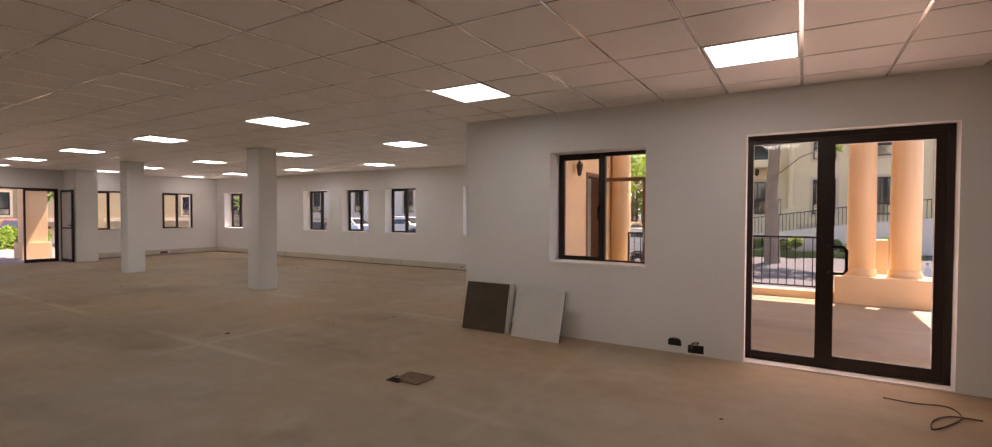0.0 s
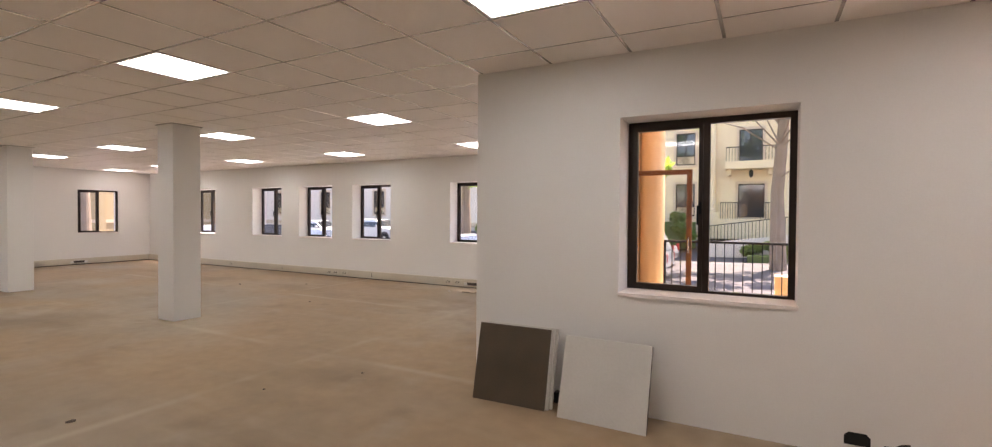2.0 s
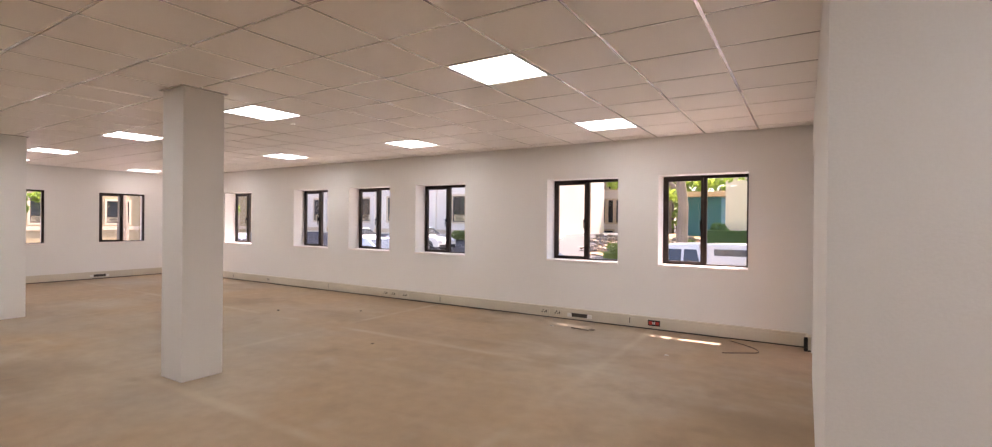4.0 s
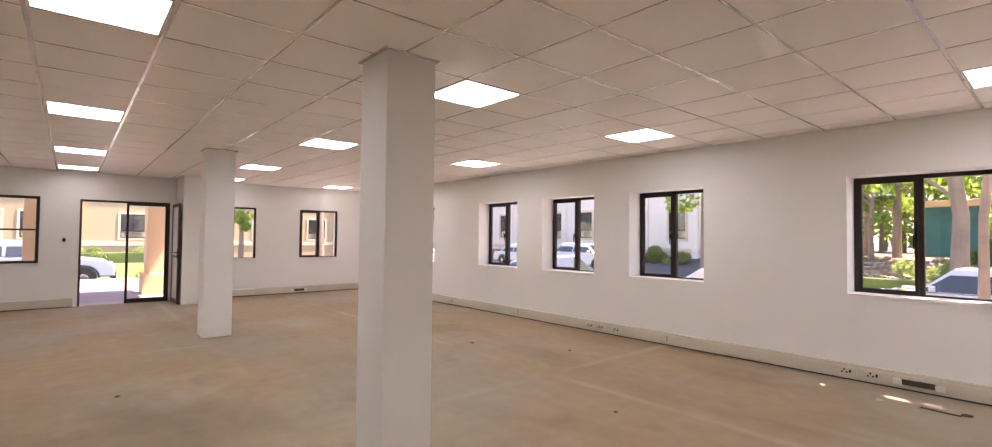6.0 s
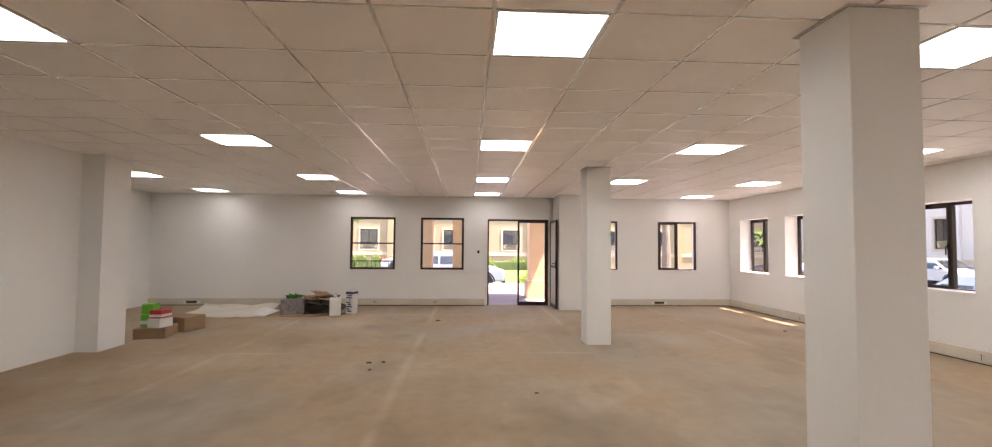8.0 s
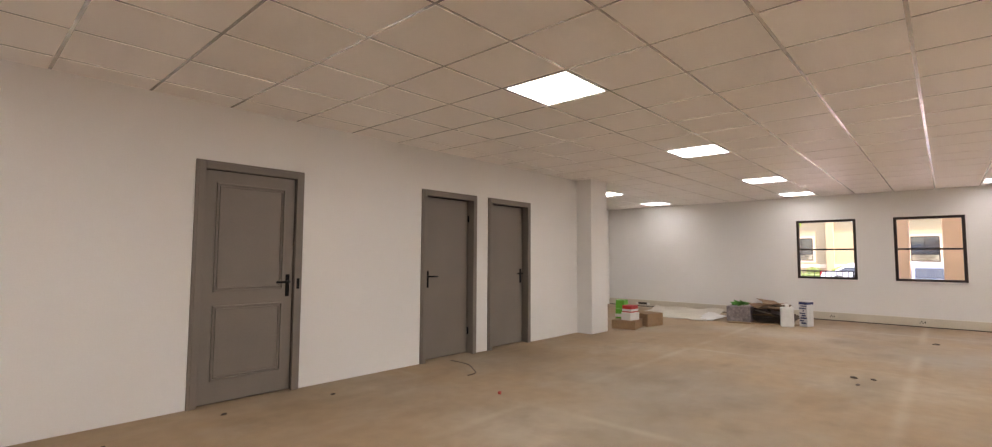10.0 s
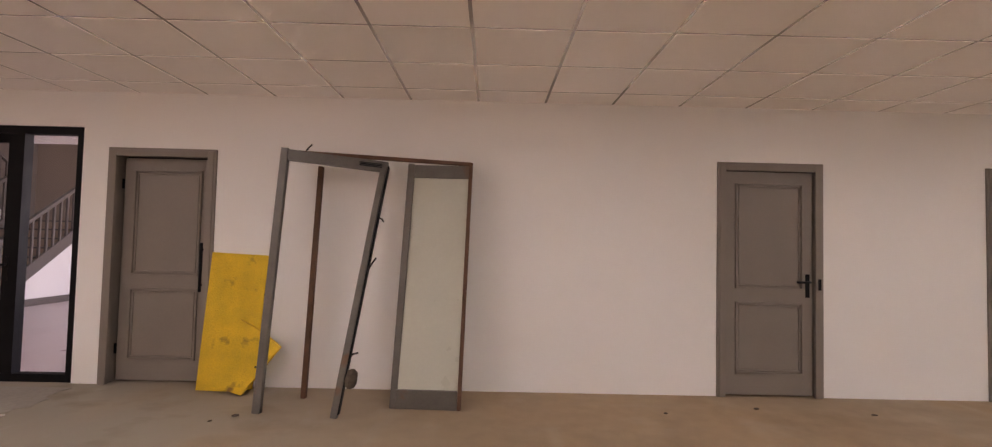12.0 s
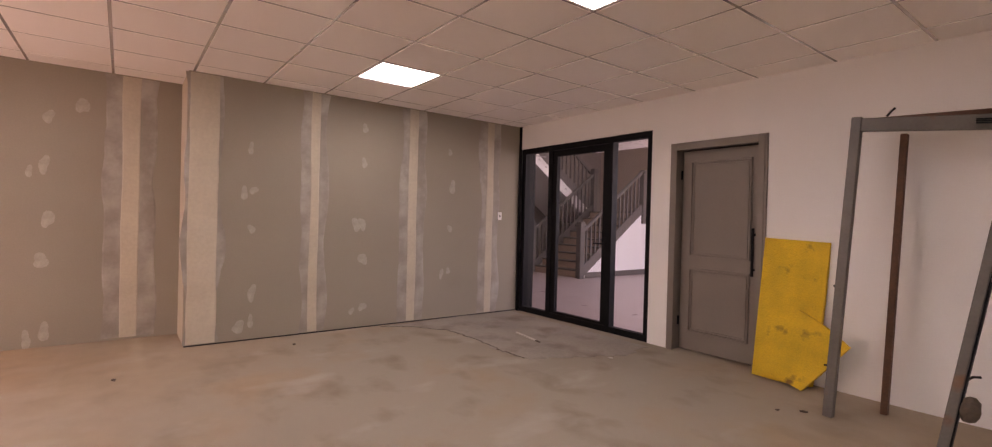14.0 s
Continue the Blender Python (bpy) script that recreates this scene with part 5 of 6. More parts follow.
def round_column(x, y, z0, z1, r):
    c = thing("porch_column", pose(x, y, z0), "smooth round peach painted porch column", "column", "porch columns")
    h = z1 - z0
    smooth(part("shaft", lathe(bmesh.new(), [(r, 0.12), (r * 1.02, h * 0.35), (r * 0.93, h - 0.12)], 28), PEACH, c))
    part("base", lathe(bmesh.new(), [(r * 1.12, 0), (r * 1.14, 0.05), (r * 1.05, 0.10), (r * 1.0, 0.12)], 28), PEACH, c)
    part("capital", lathe(bmesh.new(), [(r * 0.93, h - 0.12), (r * 1.08, h - 0.06), (r * 1.15, h)], 28), PEACH, c)


tagged(part("porch_plinth", cube(2.34, 3.62, 9.22, 9.86, PZ + 0.001, 0.44, 0.015), PEACH), "peach plinth carrying two porch columns", "plinth", kind="structure")
round_column(2.69, 9.55, 0.44, 3.9, 0.19)
round_column(3.25, 9.55, 0.44, 3.9, 0.195)
round_column(-1.40, 9.86, 0.13, 3.9, 0.2)
tagged(part("gate_post", cube(2.86, 3.10, 10.0, 10.25, -0.9, 1.0, 0.01), TRIM), "pinkish square gate post behind the columns", "post", kind="structure")
tagged(part("kerb_block", cube(0.42, 0.95, 9.95, 10.3, -0.9, 0.52, 0.01), PEACH), "low peach block beyond the railing", "block", kind="structure")


def railing(x0, x1, y, z0, z1, step=0.125):
    r = thing("railing", pose(x0, y, z0), "black iron railing along the porch edge", "railing", "porch railings")
    L, h = x1 - x0, z1 - z0
    part("top_rail", cube(0, L, -0.022, 0.022, h - 0.035, h, 0.004), IRON, r)
    part("bottom_rail", cube(0, L, -0.012, 0.012, 0.05, 0.075), IRON, r)
    for x in (0.015, L - 0.015):
        part("post", cube(x - 0.018, x + 0.018, -0.018, 0.018, 0.0, h - 0.035), IRON, r)
    me = mesh_of("bar", cube(-0.007, 0.007, -0.007, 0.007, 0.075, h - 0.035), IRON)
    n = int(L / step)
    for k in range(1, n):
        piece("bar", me, r, Matrix.Translation((L * k / n, 0, 0)))


railing(-1.15, 2.28, 9.57, 0.13, 1.05)
railing(3.68, 6.3, 9.57, 0.13, 1.03)

# unseen slabs, added to cut down the sun patches on the floor inside
tagged(part("eaves", cube(WX - 0.6, -1.63, NY + DEEP + 0.002, 10.45, 3.0, 3.15), CREAM), "shallow eaves slab over the window wall", "eaves", kind="structure")
tagged(part("eaves_hood", cube(-12.3, -6.2, 10.452, 10.80, 3.0, 3.15), CREAM), "deeper eaves over the middle windows", "eaves", kind="structure")

# open side door and lantern on the porch
sd = thing("door_8", pose(-1.60, 9.30, 0, rz=0), "brown framed glass door standing open onto the porch", "door", kind="structure")
bm = bars(0.90, 2.14, 0.075, -0.045, 0.0, 0.11)
part("leaf", bm, BROWNWOOD, sd)
pane(0.075, 0.825, -0.022, 0.11, 2.06, sd)
bm = bmesh.new()
tube(bm, [(0.86, -0.045, 1.1), (0.86, -0.10, 1.1), (0.86, -0.10, 0.88), (0.86, -0.045, 0.88)], 0.012, 8)
part("door_handle", bm, CHROME, sd, "steel pull handle")
bm = bmesh.new()
for a, b, c, d in ((-0.93, -0.86, 0, 2.2), (-0.02, 0.03, 0, 2.2), (-0.86, -0.02, 2.13, 2.2)):
    box(bm, -0.24, 0.02, a - 0.0, b - 0.0, c, d)
part("door_frame", bm, BROWNWOOD, sd)

lan = thing("wall_lantern", pose(-1.584, 7.78, 2.14) @ Matrix.Diagonal((0.7, 0.7, 0.85, 1)), "dark metal wall lantern on the peach porch wall", "lantern")
part("bracket", tube(bmesh.new(), [(0, 0, 0.30), (0.10, 0, 0.33), (0.14, 0, 0.26)], 0.012, 8), IRON, lan)
part("cage", lathe(bmesh.new(), [(0.03, -0.06), (0.05, -0.03), (0.09, 0.14), (0.095, 0.16)], 6, (0.14, 0, 0)), IRON, lan)
part("roof", lathe(bmesh.new(), [(0.11, 0.16), (0.05, 0.22), (0.015, 0.26)], 6, (0.14, 0, 0)), IRON, lan)

pot = thing("planter", pose(4.02, 9.10, PZ), "square-rimmed terracotta planter on the porch", "planter")
part("body", lathe(bmesh.new(), [(0.15, 0), (0.19, 0.27), (0.20, 0.32), (0.225, 0.32), (0.225, 0.40), (0.18, 0.40), (0.17, 0.33)], 20), TRIM, pot)
bt = thing("water_bottle", pose(3.50, 9.40, 0.44), "clear bluish plastic water bottle on the plinth", "bottle")
part("body", lathe(bmesh.new(), [(0.04, 0), (0.042, 0.15), (0.015, 0.2), (0.015, 0.23)], 14), glassy("blue_plastic", (0.75, 0.88, 0.97), 0.05), bt)
part("cap", lathe(bmesh.new(), [(0.017, 0.23), (0.017, 0.25)], 12), material("blue_cap", (0.05, 0.2, 0.6), 0.5), bt)


# ---- foliage ----
def leaf_mesh(name, centres, size, mat, seed, flat=0.6):
    """Many small leaf quads about the given clump centres: (x, y, z, radius, count)."""
    rng = np.random.default_rng(seed)
    V = []
    for x, y, z, r, n in centres:
        d = rng.normal(size=(n, 3))
        d /= np.linalg.norm(d, axis=1)[:, None]
        p = np.array((x, y, z)) + d * (r * rng.uniform(0.35, 1.0, n) ** 0.6)[:, None] * np.array((1, 1, flat + 0.2))
        a = rng.normal(size=(n, 3))
        a /= np.linalg.norm(a, axis=1)[:, None]
        b = np.cross(a, rng.normal(size=(n, 3)))
        b /= np.linalg.norm(b, axis=1)[:, None]
        s = size * rng.uniform(0.6, 1.3, n)[:, None]
        V.append(np.stack([p - a * s, p - b * s * 0.45, p + a * s, p + b * s * 0.45], 1).reshape(-1, 3))
    V = np.concatenate(V)
    me = bpy.data.meshes.new(name)
    me.from_pydata(V.tolist(), [], np.arange(len(V)).reshape(-1, 4).tolist())
    me.materials.append(mat)
    return me


def tree(x, y, height, r, crown_z, spread, seed, clumps=26, leaf=0.16, mat=None, per=150, label="tall street tree with a bare trunk and light green crown", low=()):
    rnd = random.Random(seed)
    z0 = level(x, y) - 0.1
    t = thing("tree", pose(x, y, z0), label, "tree", "trees outside")
    bm = bmesh.new()
    lean = [(0, 0, 0), (rnd.uniform(-0.1, 0.1), rnd.uniform(-0.1, 0.1), height * 0.3), (rnd.uniform(-0.25, 0.25), rnd.uniform(-0.2, 0.2), height * 0.6), (rnd.uniform(-0.4, 0.4), rnd.uniform(-0.3, 0.3), height)]
    tube(bm, lean, [r * 1.35, r, r * 0.8, r * 0.25], 12)
    cs = []
    for k in range(clumps):
        a, q = rnd.uniform(0, 6.28), rnd.uniform(0.25, 1.0) ** 0.7
        zz = rnd.uniform(crown_z, height * 1.05)
        w = spread * q * (1.0 - 0.45 * abs((zz - crown_z) / max(height - crown_z, 0.1) - 0.35))
        cs.append((w * math.cos(a), w * math.sin(a), zz, rnd.uniform(0.5, 1.05) * spread * 0.3, per))
    cs = [(a - x, b - y, c - z0, d, per // 2) for a, b, c, d in low] + cs
    part("trunk", bm, BARK, t)
    for k in range(min(9 + len(low), len(cs))):
        c = cs[k]
        zb = max(min(c[2] - 0.5, height * 0.8), height * 0.3)
        part("limb", tube(bmesh.new(), [(0, 0, zb * 0.9), (c[0] * 0.5, c[1] * 0.5, (zb + c[2]) / 2), (c[0], c[1], c[2])], [r * (0.14 if k < len(low) else 0.4), r * (0.09 if k < len(low) else 0.25), r * 0.06], 7), BARK, t)
    piece("crown", leaf_mesh("crown", cs, leaf, mat or LEAF, seed), t, Matrix.Identity(4))
    return t


tree(0.8, 24.0, 10.5, 0.24, 6.7, 3.4, 1, clumps=20, low=((-1.8, 21.2, 5.1, 0.55), (-0.9, 21.0, 5.3, 0.5), (-0.2, 20.8, 5.35, 0.45), (1.3, 21.0, 5.3, 0.5), (2.0, 21.2, 5.4, 0.5), (2.8, 21.0, 5.2, 0.5), (2.75, 21.0, 3.9, 0.35)))
tree(-5.88, 22.0, 10.0, 0.18, 4.2, 3.2, 2)
# real trunk; its unseen crown is widened to dapple the sun patches inside
tree(-4.59, 13.2, 8.0, 0.055, 5.6, 2.6, 17, clumps=22, label="slim street tree close to the windows")
tree(-14.4, 25.0, 9.0, 0.24, 3.6, 2.6, 3)
tree(-9.6, 35.0, 9.0, 0.16, 3.0, 2.8, 5)
tree(-11.4, 37.5, 8.5, 0.14, 2.6, 2.6, 6)
tree(6.8, 21.5, 9.5, 0.2, 5.6, 2.6, 9, clumps=14)
tree(-31.0, 14.0, 8.5, 0.2, 5.6, 2.6, 10, clumps=16)
tree(-33.0, 19.5, 6.0, 0.12, 2.2, 2.2, 11, clumps=9, per=60, label="thin pale street tree with a sparse crown")
tree(-33.5, 10.6, 6.0, 0.12, 2.3, 1.7, 21, clumps=14)
tree(-28.5, -3.5, 7.5, 0.14, 3.2, 2.0, 12, clumps=12)
tree(-10.2, 33.0, 7.0, 0.10, 2.2, 1.8, 13, clumps=14)


def hedge(x0, x1, y0, y1, z0, z1, mat, seed, label, name="hedge", per=420):
    """A clipped hedge: leaves packed over a body of twigs."""
    rnd = random.Random(seed)
    t = thing(name, pose((x0 + x1) / 2, (y0 + y1) / 2, z0), label, name)
    cs = []
    L, W, Hh = x1 - x0, y1 - y0, z1 - z0
    n = max(3, int(L * max(W, 0.6) * 2.2))
    for k in range(n):
        cs.append((rnd.uniform(-L / 2, L / 2), rnd.uniform(-W / 2, W / 2), rnd.uniform(0.25, 0.95) * Hh, min(0.45, Hh * 0.5), per))
    part("twigs", cube(-L / 2 + 0.1, L / 2 - 0.1, -W / 2 + 0.1, W / 2 - 0.1, -0.3, Hh * (0.75 if name == "hedge" else 0.2), 0.05), mat, t)
    piece("leaves", leaf_mesh("leaves", cs, 0.09, mat, seed), t, Matrix.Identity(4))


hedge(-6.2, -2.9, 29.2, 30.6, 0.0, 1.5, HEDGE, 1, "clipped dark green hedge along the bank")
hedge(-23.5, -16.2, 30.2, 31.3, -0.4, 0.75, SHRUB, 2, "low flowering shrubs at the foot of the facade", "shrub")
hedge(-0.5, 6.5, 27.2, 28.2, -0.5, 0.15, SHRUB, 3, "low green planting along the ramp", "shrub")
hedge(-11.5, -6.6, 29.0, 30.0, -0.3, 0.5, SHRUB, 4, "scrubby planting on the earth bank", "shrub", 160)
hedge(-25.4, -23.4, 5.6, 7.0, -0.5, 0.55, LEAF, 5, "round bright green bush beside the parked car", "bush", 600)
hedge(-44.0, -42.5, -12.0, 12.0, -0.5, 0.45, SHRUB, 6, "clipped green hedge before the yellow building", "hedge", 300)
hedge(4.2, 6.2, 9.9, 10.9, -0.6, 0.40, SHRUB, 7, "grassy planting beyond the porch railing", "shrub", 300)
bm = bmesh.new()
rnd = random.Random(77)
for row in range(5):
    cy = 30.3 + 0.75 * row
    for k in range(34):
        cx = -13.2 + 0.24 * k + rnd.uniform(-0.08, 0.08)
        r = bmesh.ops.create_icosphere(bm, subdivisions=1, radius=1.0)
        sx, sz = rnd.uniform(0.11, 0.22), rnd.uniform(0.07, 0.15)
        for v in r["verts"]:
            v.co = Vector((v.co.x * sx, v.co.y * 0.16, v.co.z * sz)) * rnd.uniform(0.8, 1.15)
        bmesh.ops.translate(bm, vec=(cx, cy + rnd.uniform(-0.1, 0.1), level(cx, cy) + 0.12 + rnd.uniform(-0.05, 0.12)), verts=r["verts"])
tagged(part("bank_stones", bm, EARTHSTONE), "pale stones of a rough terraced bank", "stones", kind="stuff")
bm = bmesh.new()
n = 14
q = [[bm.verts.new((-12.5 + 7 * i / n, 29.5 + 14 * j / n, level(-12.5 + 7 * i / n, 29.5 + 14 * j / n) + 0.03 + 0.12 * noise.noise(Vector((i * 0.6, j * 0.6, 0))))) for j in range(n + 1)] for i in range(n + 1)]
for i in range(n):
    for j in range(n):
        bm.faces.new((q[i][j], q[i + 1][j], q[i + 1][j + 1], q[i][j + 1]))
tagged(smooth(part("bank_earth", bm, EARTH)), "bare reddish earth bank between the buildings", "bank", kind="structure")


def woods(x0, x1, y0, y1, z1, n, seed):
    """A far belt of trees: many clumps of leaves over their trunks."""
    rnd = random.Random(seed)
    cs, bm = [], bmesh.new()
    for k in range(n):
        x, y = rnd.uniform(x0, x1), rnd.uniform(y0, y1)
        cs.append((x, y, rnd.uniform(1.5, z1), rnd.uniform(0.9, 1.8), 90))
        if k % 5 == 0:
            tube(bm, [(x, y, -1.0), (x + rnd.uniform(-0.3, 0.3), y, z1 * 0.8)], [0.16, 0.08], 6)
    far = thing("far_woods", pose(0, 0, 0), "dense belt of light green trees in the distance", "trees", kind="stuff")
    part("trunks", bm, BARK, far)
    piece("foliage", leaf_mesh("foliage", cs, 0.24, LEAF, seed), far, Matrix.Identity(4))


woods(-15.0, -3.0, 46.0, 54.0, 10.0, 120, 31)


# ---- buildings across the street ----
def facade_window(parent, x, z, w, h, grille=True, balcony=False, door=False):
    """A window unit on a facade at local y = 0 (facing -y): surround, frame, panes, lattice panel."""
    u = part("window", bars(w + 0.28, h + 0.28, 0.14, -0.05, 0.02), TRIM, parent, "stone-coloured window surround")
    u.location = (x - 0.14, 0, z - 0.14)
    zp = h * 0.30 if grille else 0.0
    fm = bars(w, h, 0.06, 0.03, 0.09)
    box(fm, w / 2 - 0.03, w / 2 + 0.03, 0.03, 0.09, zp, h - 0.06)
    if grille:
        box(fm, 0.06, w - 0.06, 0.03, 0.09, zp - 0.05, zp)
    f = part("window_frame", fm, BRONZE, u)
    f.location = (0.14, 0, 0.14)
    for a, b in ((0.06, w / 2 - 0.03), (w / 2 + 0.03, w - 0.06)):
        p = part("pane", cube(a + 0.14, b + 0.14, 0.055, 0.065, zp + 0.14, h + 0.08), WINGLASS, u)
    if grille:
        bm = bmesh.new()
        box(bm, 0.06, w - 0.06, 0.07, 0.08, 0.06, zp - 0.05)
        part("grille_back", bm, CREAM, u).location = (0.14, 0, 0.14)
        bm = bmesh.new()
        k = 0
        step = 0.13
        zt = zp - 0.11
        for s in range(-2, int(w / step) + 2):
            for sgn in (1, -1):
                xa = 0.06 + s * step + (0 if sgn > 0 else zt)
                xb = xa + sgn * zt
                if min(xa, xb) > 0.05 and max(xa, xb) < w - 0.05:
                    beam(bm, (xa, 0.05, 0.06), (xb, 0.05, 0.06 + zt), 0.02, 0.015)
        if bm.faces:
            part("grille", bm, BRONZE, u, "dark lattice grille").location = (0.14, 0, 0.14)
        else:
            bm.free()
    if balcony:
        part("balcony", cube(-0.5, w + 0.78, -1.0, 0.0, -0.30, 0.12, 0.02), CREAM, u)
        for bx in (-0.3, w + 0.5):
            part("bracket", cube(bx - 0.09, bx + 0.09, -0.7, -0.001, -0.62, -0.301, 0.03), CREAM, u)
        bm = bmesh.new()
        for k in range(17):
            xx = -0.45 + (w + 1.18) * k / 16
            box(bm, xx - 0.012, xx + 0.012, -0.97, -0.95, 0.12, 0.85)
        box(bm, -0.47, w + 0.75, -0.98, -0.94, 0.85, 0.90)
        part("balcony_rail", bm, IRON, u, "black iron balcony rail")
    return u


def building(name, m, length, height, depth, mat, wins, label, cornice=True):
    b = thing(name, m, label, "building")
    us = sorted({0.0, length, *[v for wn_ in wins for v in (wn_[0], wn_[0] + wn_[2])]})
    zs = sorted({-2.0, height, *[v for wn_ in wins for v in (wn_[1], wn_[1] + wn_[3])]})
    bm = pierced(us, zs, lambda u, z: not any(a < u < a + w and c < z < c + h for a, c, w, h, *_ in wins), 0.0, 0.25)
    part("wall", bm, mat, b)
    part("side_wall", cube(0, 0.25, 0.251, depth, -2.0, height), mat, b)
    part("side_wall", cube(length - 0.25, length, 0.251, depth, -2.0, height), mat, b)
    part("back", cube(0.251, length - 0.251, 0.9, 1.0, -2.0, height), DARK, b)
    part("roof", cube(-0.5, length + 0.5, -0.6, depth + 0.5, height + 0.002, height + 0.35, 0.03), TRIM, b)
    if cornice:
        part("string_course", cube(-0.03, length + 0.03, -0.07, -0.001, 0.55, 0.85), TRIM, b)
    for wn_ in wins:
        facade_window(b, *wn_[:4], **(wn_[4] if len(wn_) > 4 else {}))
    return b


OX = -5.6
wins = [(-4.3 - OX, 1.45, 1.05, 1.85), (-1.0 - OX, 1.40, 1.3, 1.85, {"grille": False, "balcony": False}), (2.35 - OX, 1.40, 1.05, 1.9), (4.78 - OX, 1.40, 1.05, 1.95),
        (-4.3 - OX, 4.4, 1.05, 1.85), (-0.98 - OX, 4.45, 1.15, 1.8, {"grille": False, "balcony": True}), (2.35 - OX, 4.4, 1.05, 1.9), (4.78 - OX, 4.45, 1.05, 1.95),
        (13.0 - OX, 1.4, 1.05, 1.9), (13.0 - OX, 4.4, 1.05, 1.9), (7.55 - OX, 1.45, 2.1, 4.3, {"grille": False})]
bA = building("office_building", pose(OX, 32.0, 0), 24, 8.6, 9, CREAM, wins, "cream two-storey office building with lattice-panelled windows")
for x in (1.45, 4.2, 7.0, 10.0, 10.9):
    part("pilaster", cube(x - OX - 0.16, x - OX + 0.16, -0.14, -0.001, 0.2, 8.3, 0.01), CREAM, bA)
for x in (-2.29, 1.30):
    part("bay_column", lathe(bmesh.new(), [(0.19, 1.70), (0.19, 1.82), (0.15, 1.88), (0.14, 7.9), (0.2, 8.1)], 16, (x - OX, -0.24, 0)), CREAM, bA)
    part("column_block", cube(x - OX - 0.42, x - OX + 0.36, -0.46, -0.001, 0.2, 1.699, 0.01), CREAM, bA)
part("bay_ledge", cube(-1.92 - OX, 0.93 - OX, -0.62, -0.001, 0.2, 1.32, 0.01), CREAM, bA)
bm = bmesh.new()
for k in range(23):
    x = -1.85 - OX + 2.7 * k / 22
    box(bm, x - 0.011, x + 0.011, -0.58, -0.558, 1.32, 2.18)
box(bm, -1.87 - OX, 0.87 - OX, -0.59, -0.55, 2.18, 2.22)
part("bay_rail", bm, IRON, bA, "black iron rail before the ground floor door")
part("wall_lamp", lathe(bmesh.new(), [(0.03, 3.55), (0.10, 3.66), (0.11, 3.86), (0.02, 4.0)], 8, (-0.36 - OX, -0.5, 0)), IRON, bA)
bm = bmesh.new()
for zz in (2.9, 3.6, 4.3, 5.0):
    box(bm, 7.6 - OX, 9.6 - OX, 0.02, 0.09, zz, zz + 0.06)
for xx in (8.05, 9.05):
    box(bm, xx - OX, xx - OX + 0.06, 0.02, 0.09, 1.5, 5.7)
part("entrance_glazing_bars", bm, BROWNWOOD, bA, "brown glazing bars of the tall entrance")
for zz in (0.75, 3.75):
    part("wall_lamp", lathe(bmesh.new(), [(0.05, zz + 2.0), (0.12, zz + 2.15), (0.12, zz + 2.4), (0.02, zz + 2.55)], 8, (10.45 - OX, -0.3, 0)), IRON, bA)
part("number_sign", cube(6.55 - OX, 7.0 - OX, -0.012, -0.001, 3.05, 3.35), BRONZE, bA, "small dark sign on the wall")
steps = thing("entrance_steps", pose(7.0, 32.0, 0), "broad pale stone steps up to the entrance", "steps", kind="structure")
for k in range(9):
    part("step", cube(0, 5.0, -0.3 * (9 - k), -0.15, -0.3 + 0.18 * k, -0.3 + 0.18 * (k + 1) - 0.01, 0.01), TRIM, steps)
# sloping ramp wall with its railing
bm = bmesh.new()
for y in (28.6, 28.85):
    bm.faces.new([bm.verts.new(p) for p in ((-2.5, y, -0.9), (6.9, y, -0.9), (6.9, y, 1.25), (4.0, y, 0.95), (-2.5, y, 0.05))])
bm.verts.ensure_lookup_table()
for k in range(5):
    bm.faces.new((bm.verts[k], bm.verts[(k + 1) % 5], bm.verts[5 + (k + 1) % 5], bm.verts[5 + k]))
bmesh.ops.recalc_face_normals(bm, faces=bm.faces)
ramp = thing("ramp", pose(0, 0, 0), "cream sloping ramp wall with iron railing", "ramp", kind="structure")
part("ramp_wall", bm, CREAMPALE, ramp)
bm = bmesh.new()
for k in range(60):
    x = -2.4 + 9.2 * k / 59
    zz = 0.05 + (x + 2.5) * 0.9 / 6.5 if x < 4 else 0.95 + (x - 4) * 0.3 / 2.9
    box(bm, x - 0.012, x + 0.012, 28.71, 28.735, zz, zz + 0.85)
    if k < 59:
        x2 = -2.4 + 9.2 * (k + 1) / 59
        z2 = 0.05 + (x2 + 2.5) * 0.9 / 6.5 if x2 < 4 else 0.95 + (x2 - 4) * 0.3 / 2.9
        beam(bm, (x, 28.722, zz + 0.85), (x2, 28.722, z2 + 0.85), 0.04, 0.04)
part("ramp_railing", bm, IRON, ramp, "black iron ramp railing")

OX = -47.0
wins = [(x - OX, z, 1.1, 1.85) for z in (1.45, 4.4) for x in (-45.2, -42.3, -39.4, -36.4, -33.5, -30.4, -27.5, -23.9, -20.35, -17.3)]
bB = building("office_building", pose(OX, 32.0, 0), 31.4, 8.6, 9, CREAMPALE, wins, "pale two-storey office building with dark windows")
for x in (-40.8, -37.9, -35, -32, -29, -25.6, -22, -18.6):
    part("pilaster", cube(x - OX - 0.2, x - OX + 0.2, -0.16, -0.001, 0.2, 8.3, 0.01), CREAMPALE, bB)
OX = -24.0
wins = [(x - OX, z, 0.42, 1.9, {"grille": False}) for z in (1.5, 4.4) for x in (-20.4, -19.7, -18.9, -18.1, -17.0, -16.3, -15.6)]
wins += [(x - OX, -1.0, 0.95, 1.8, {"grille": False}) for x in (-20.0, -18.3, -16.8)]
building("office_building", pose(OX, 44.0, 0), 9.4, 8.4, 8, CREAMPALE, wins, "white three-storey office block with narrow windows", cornice=False)
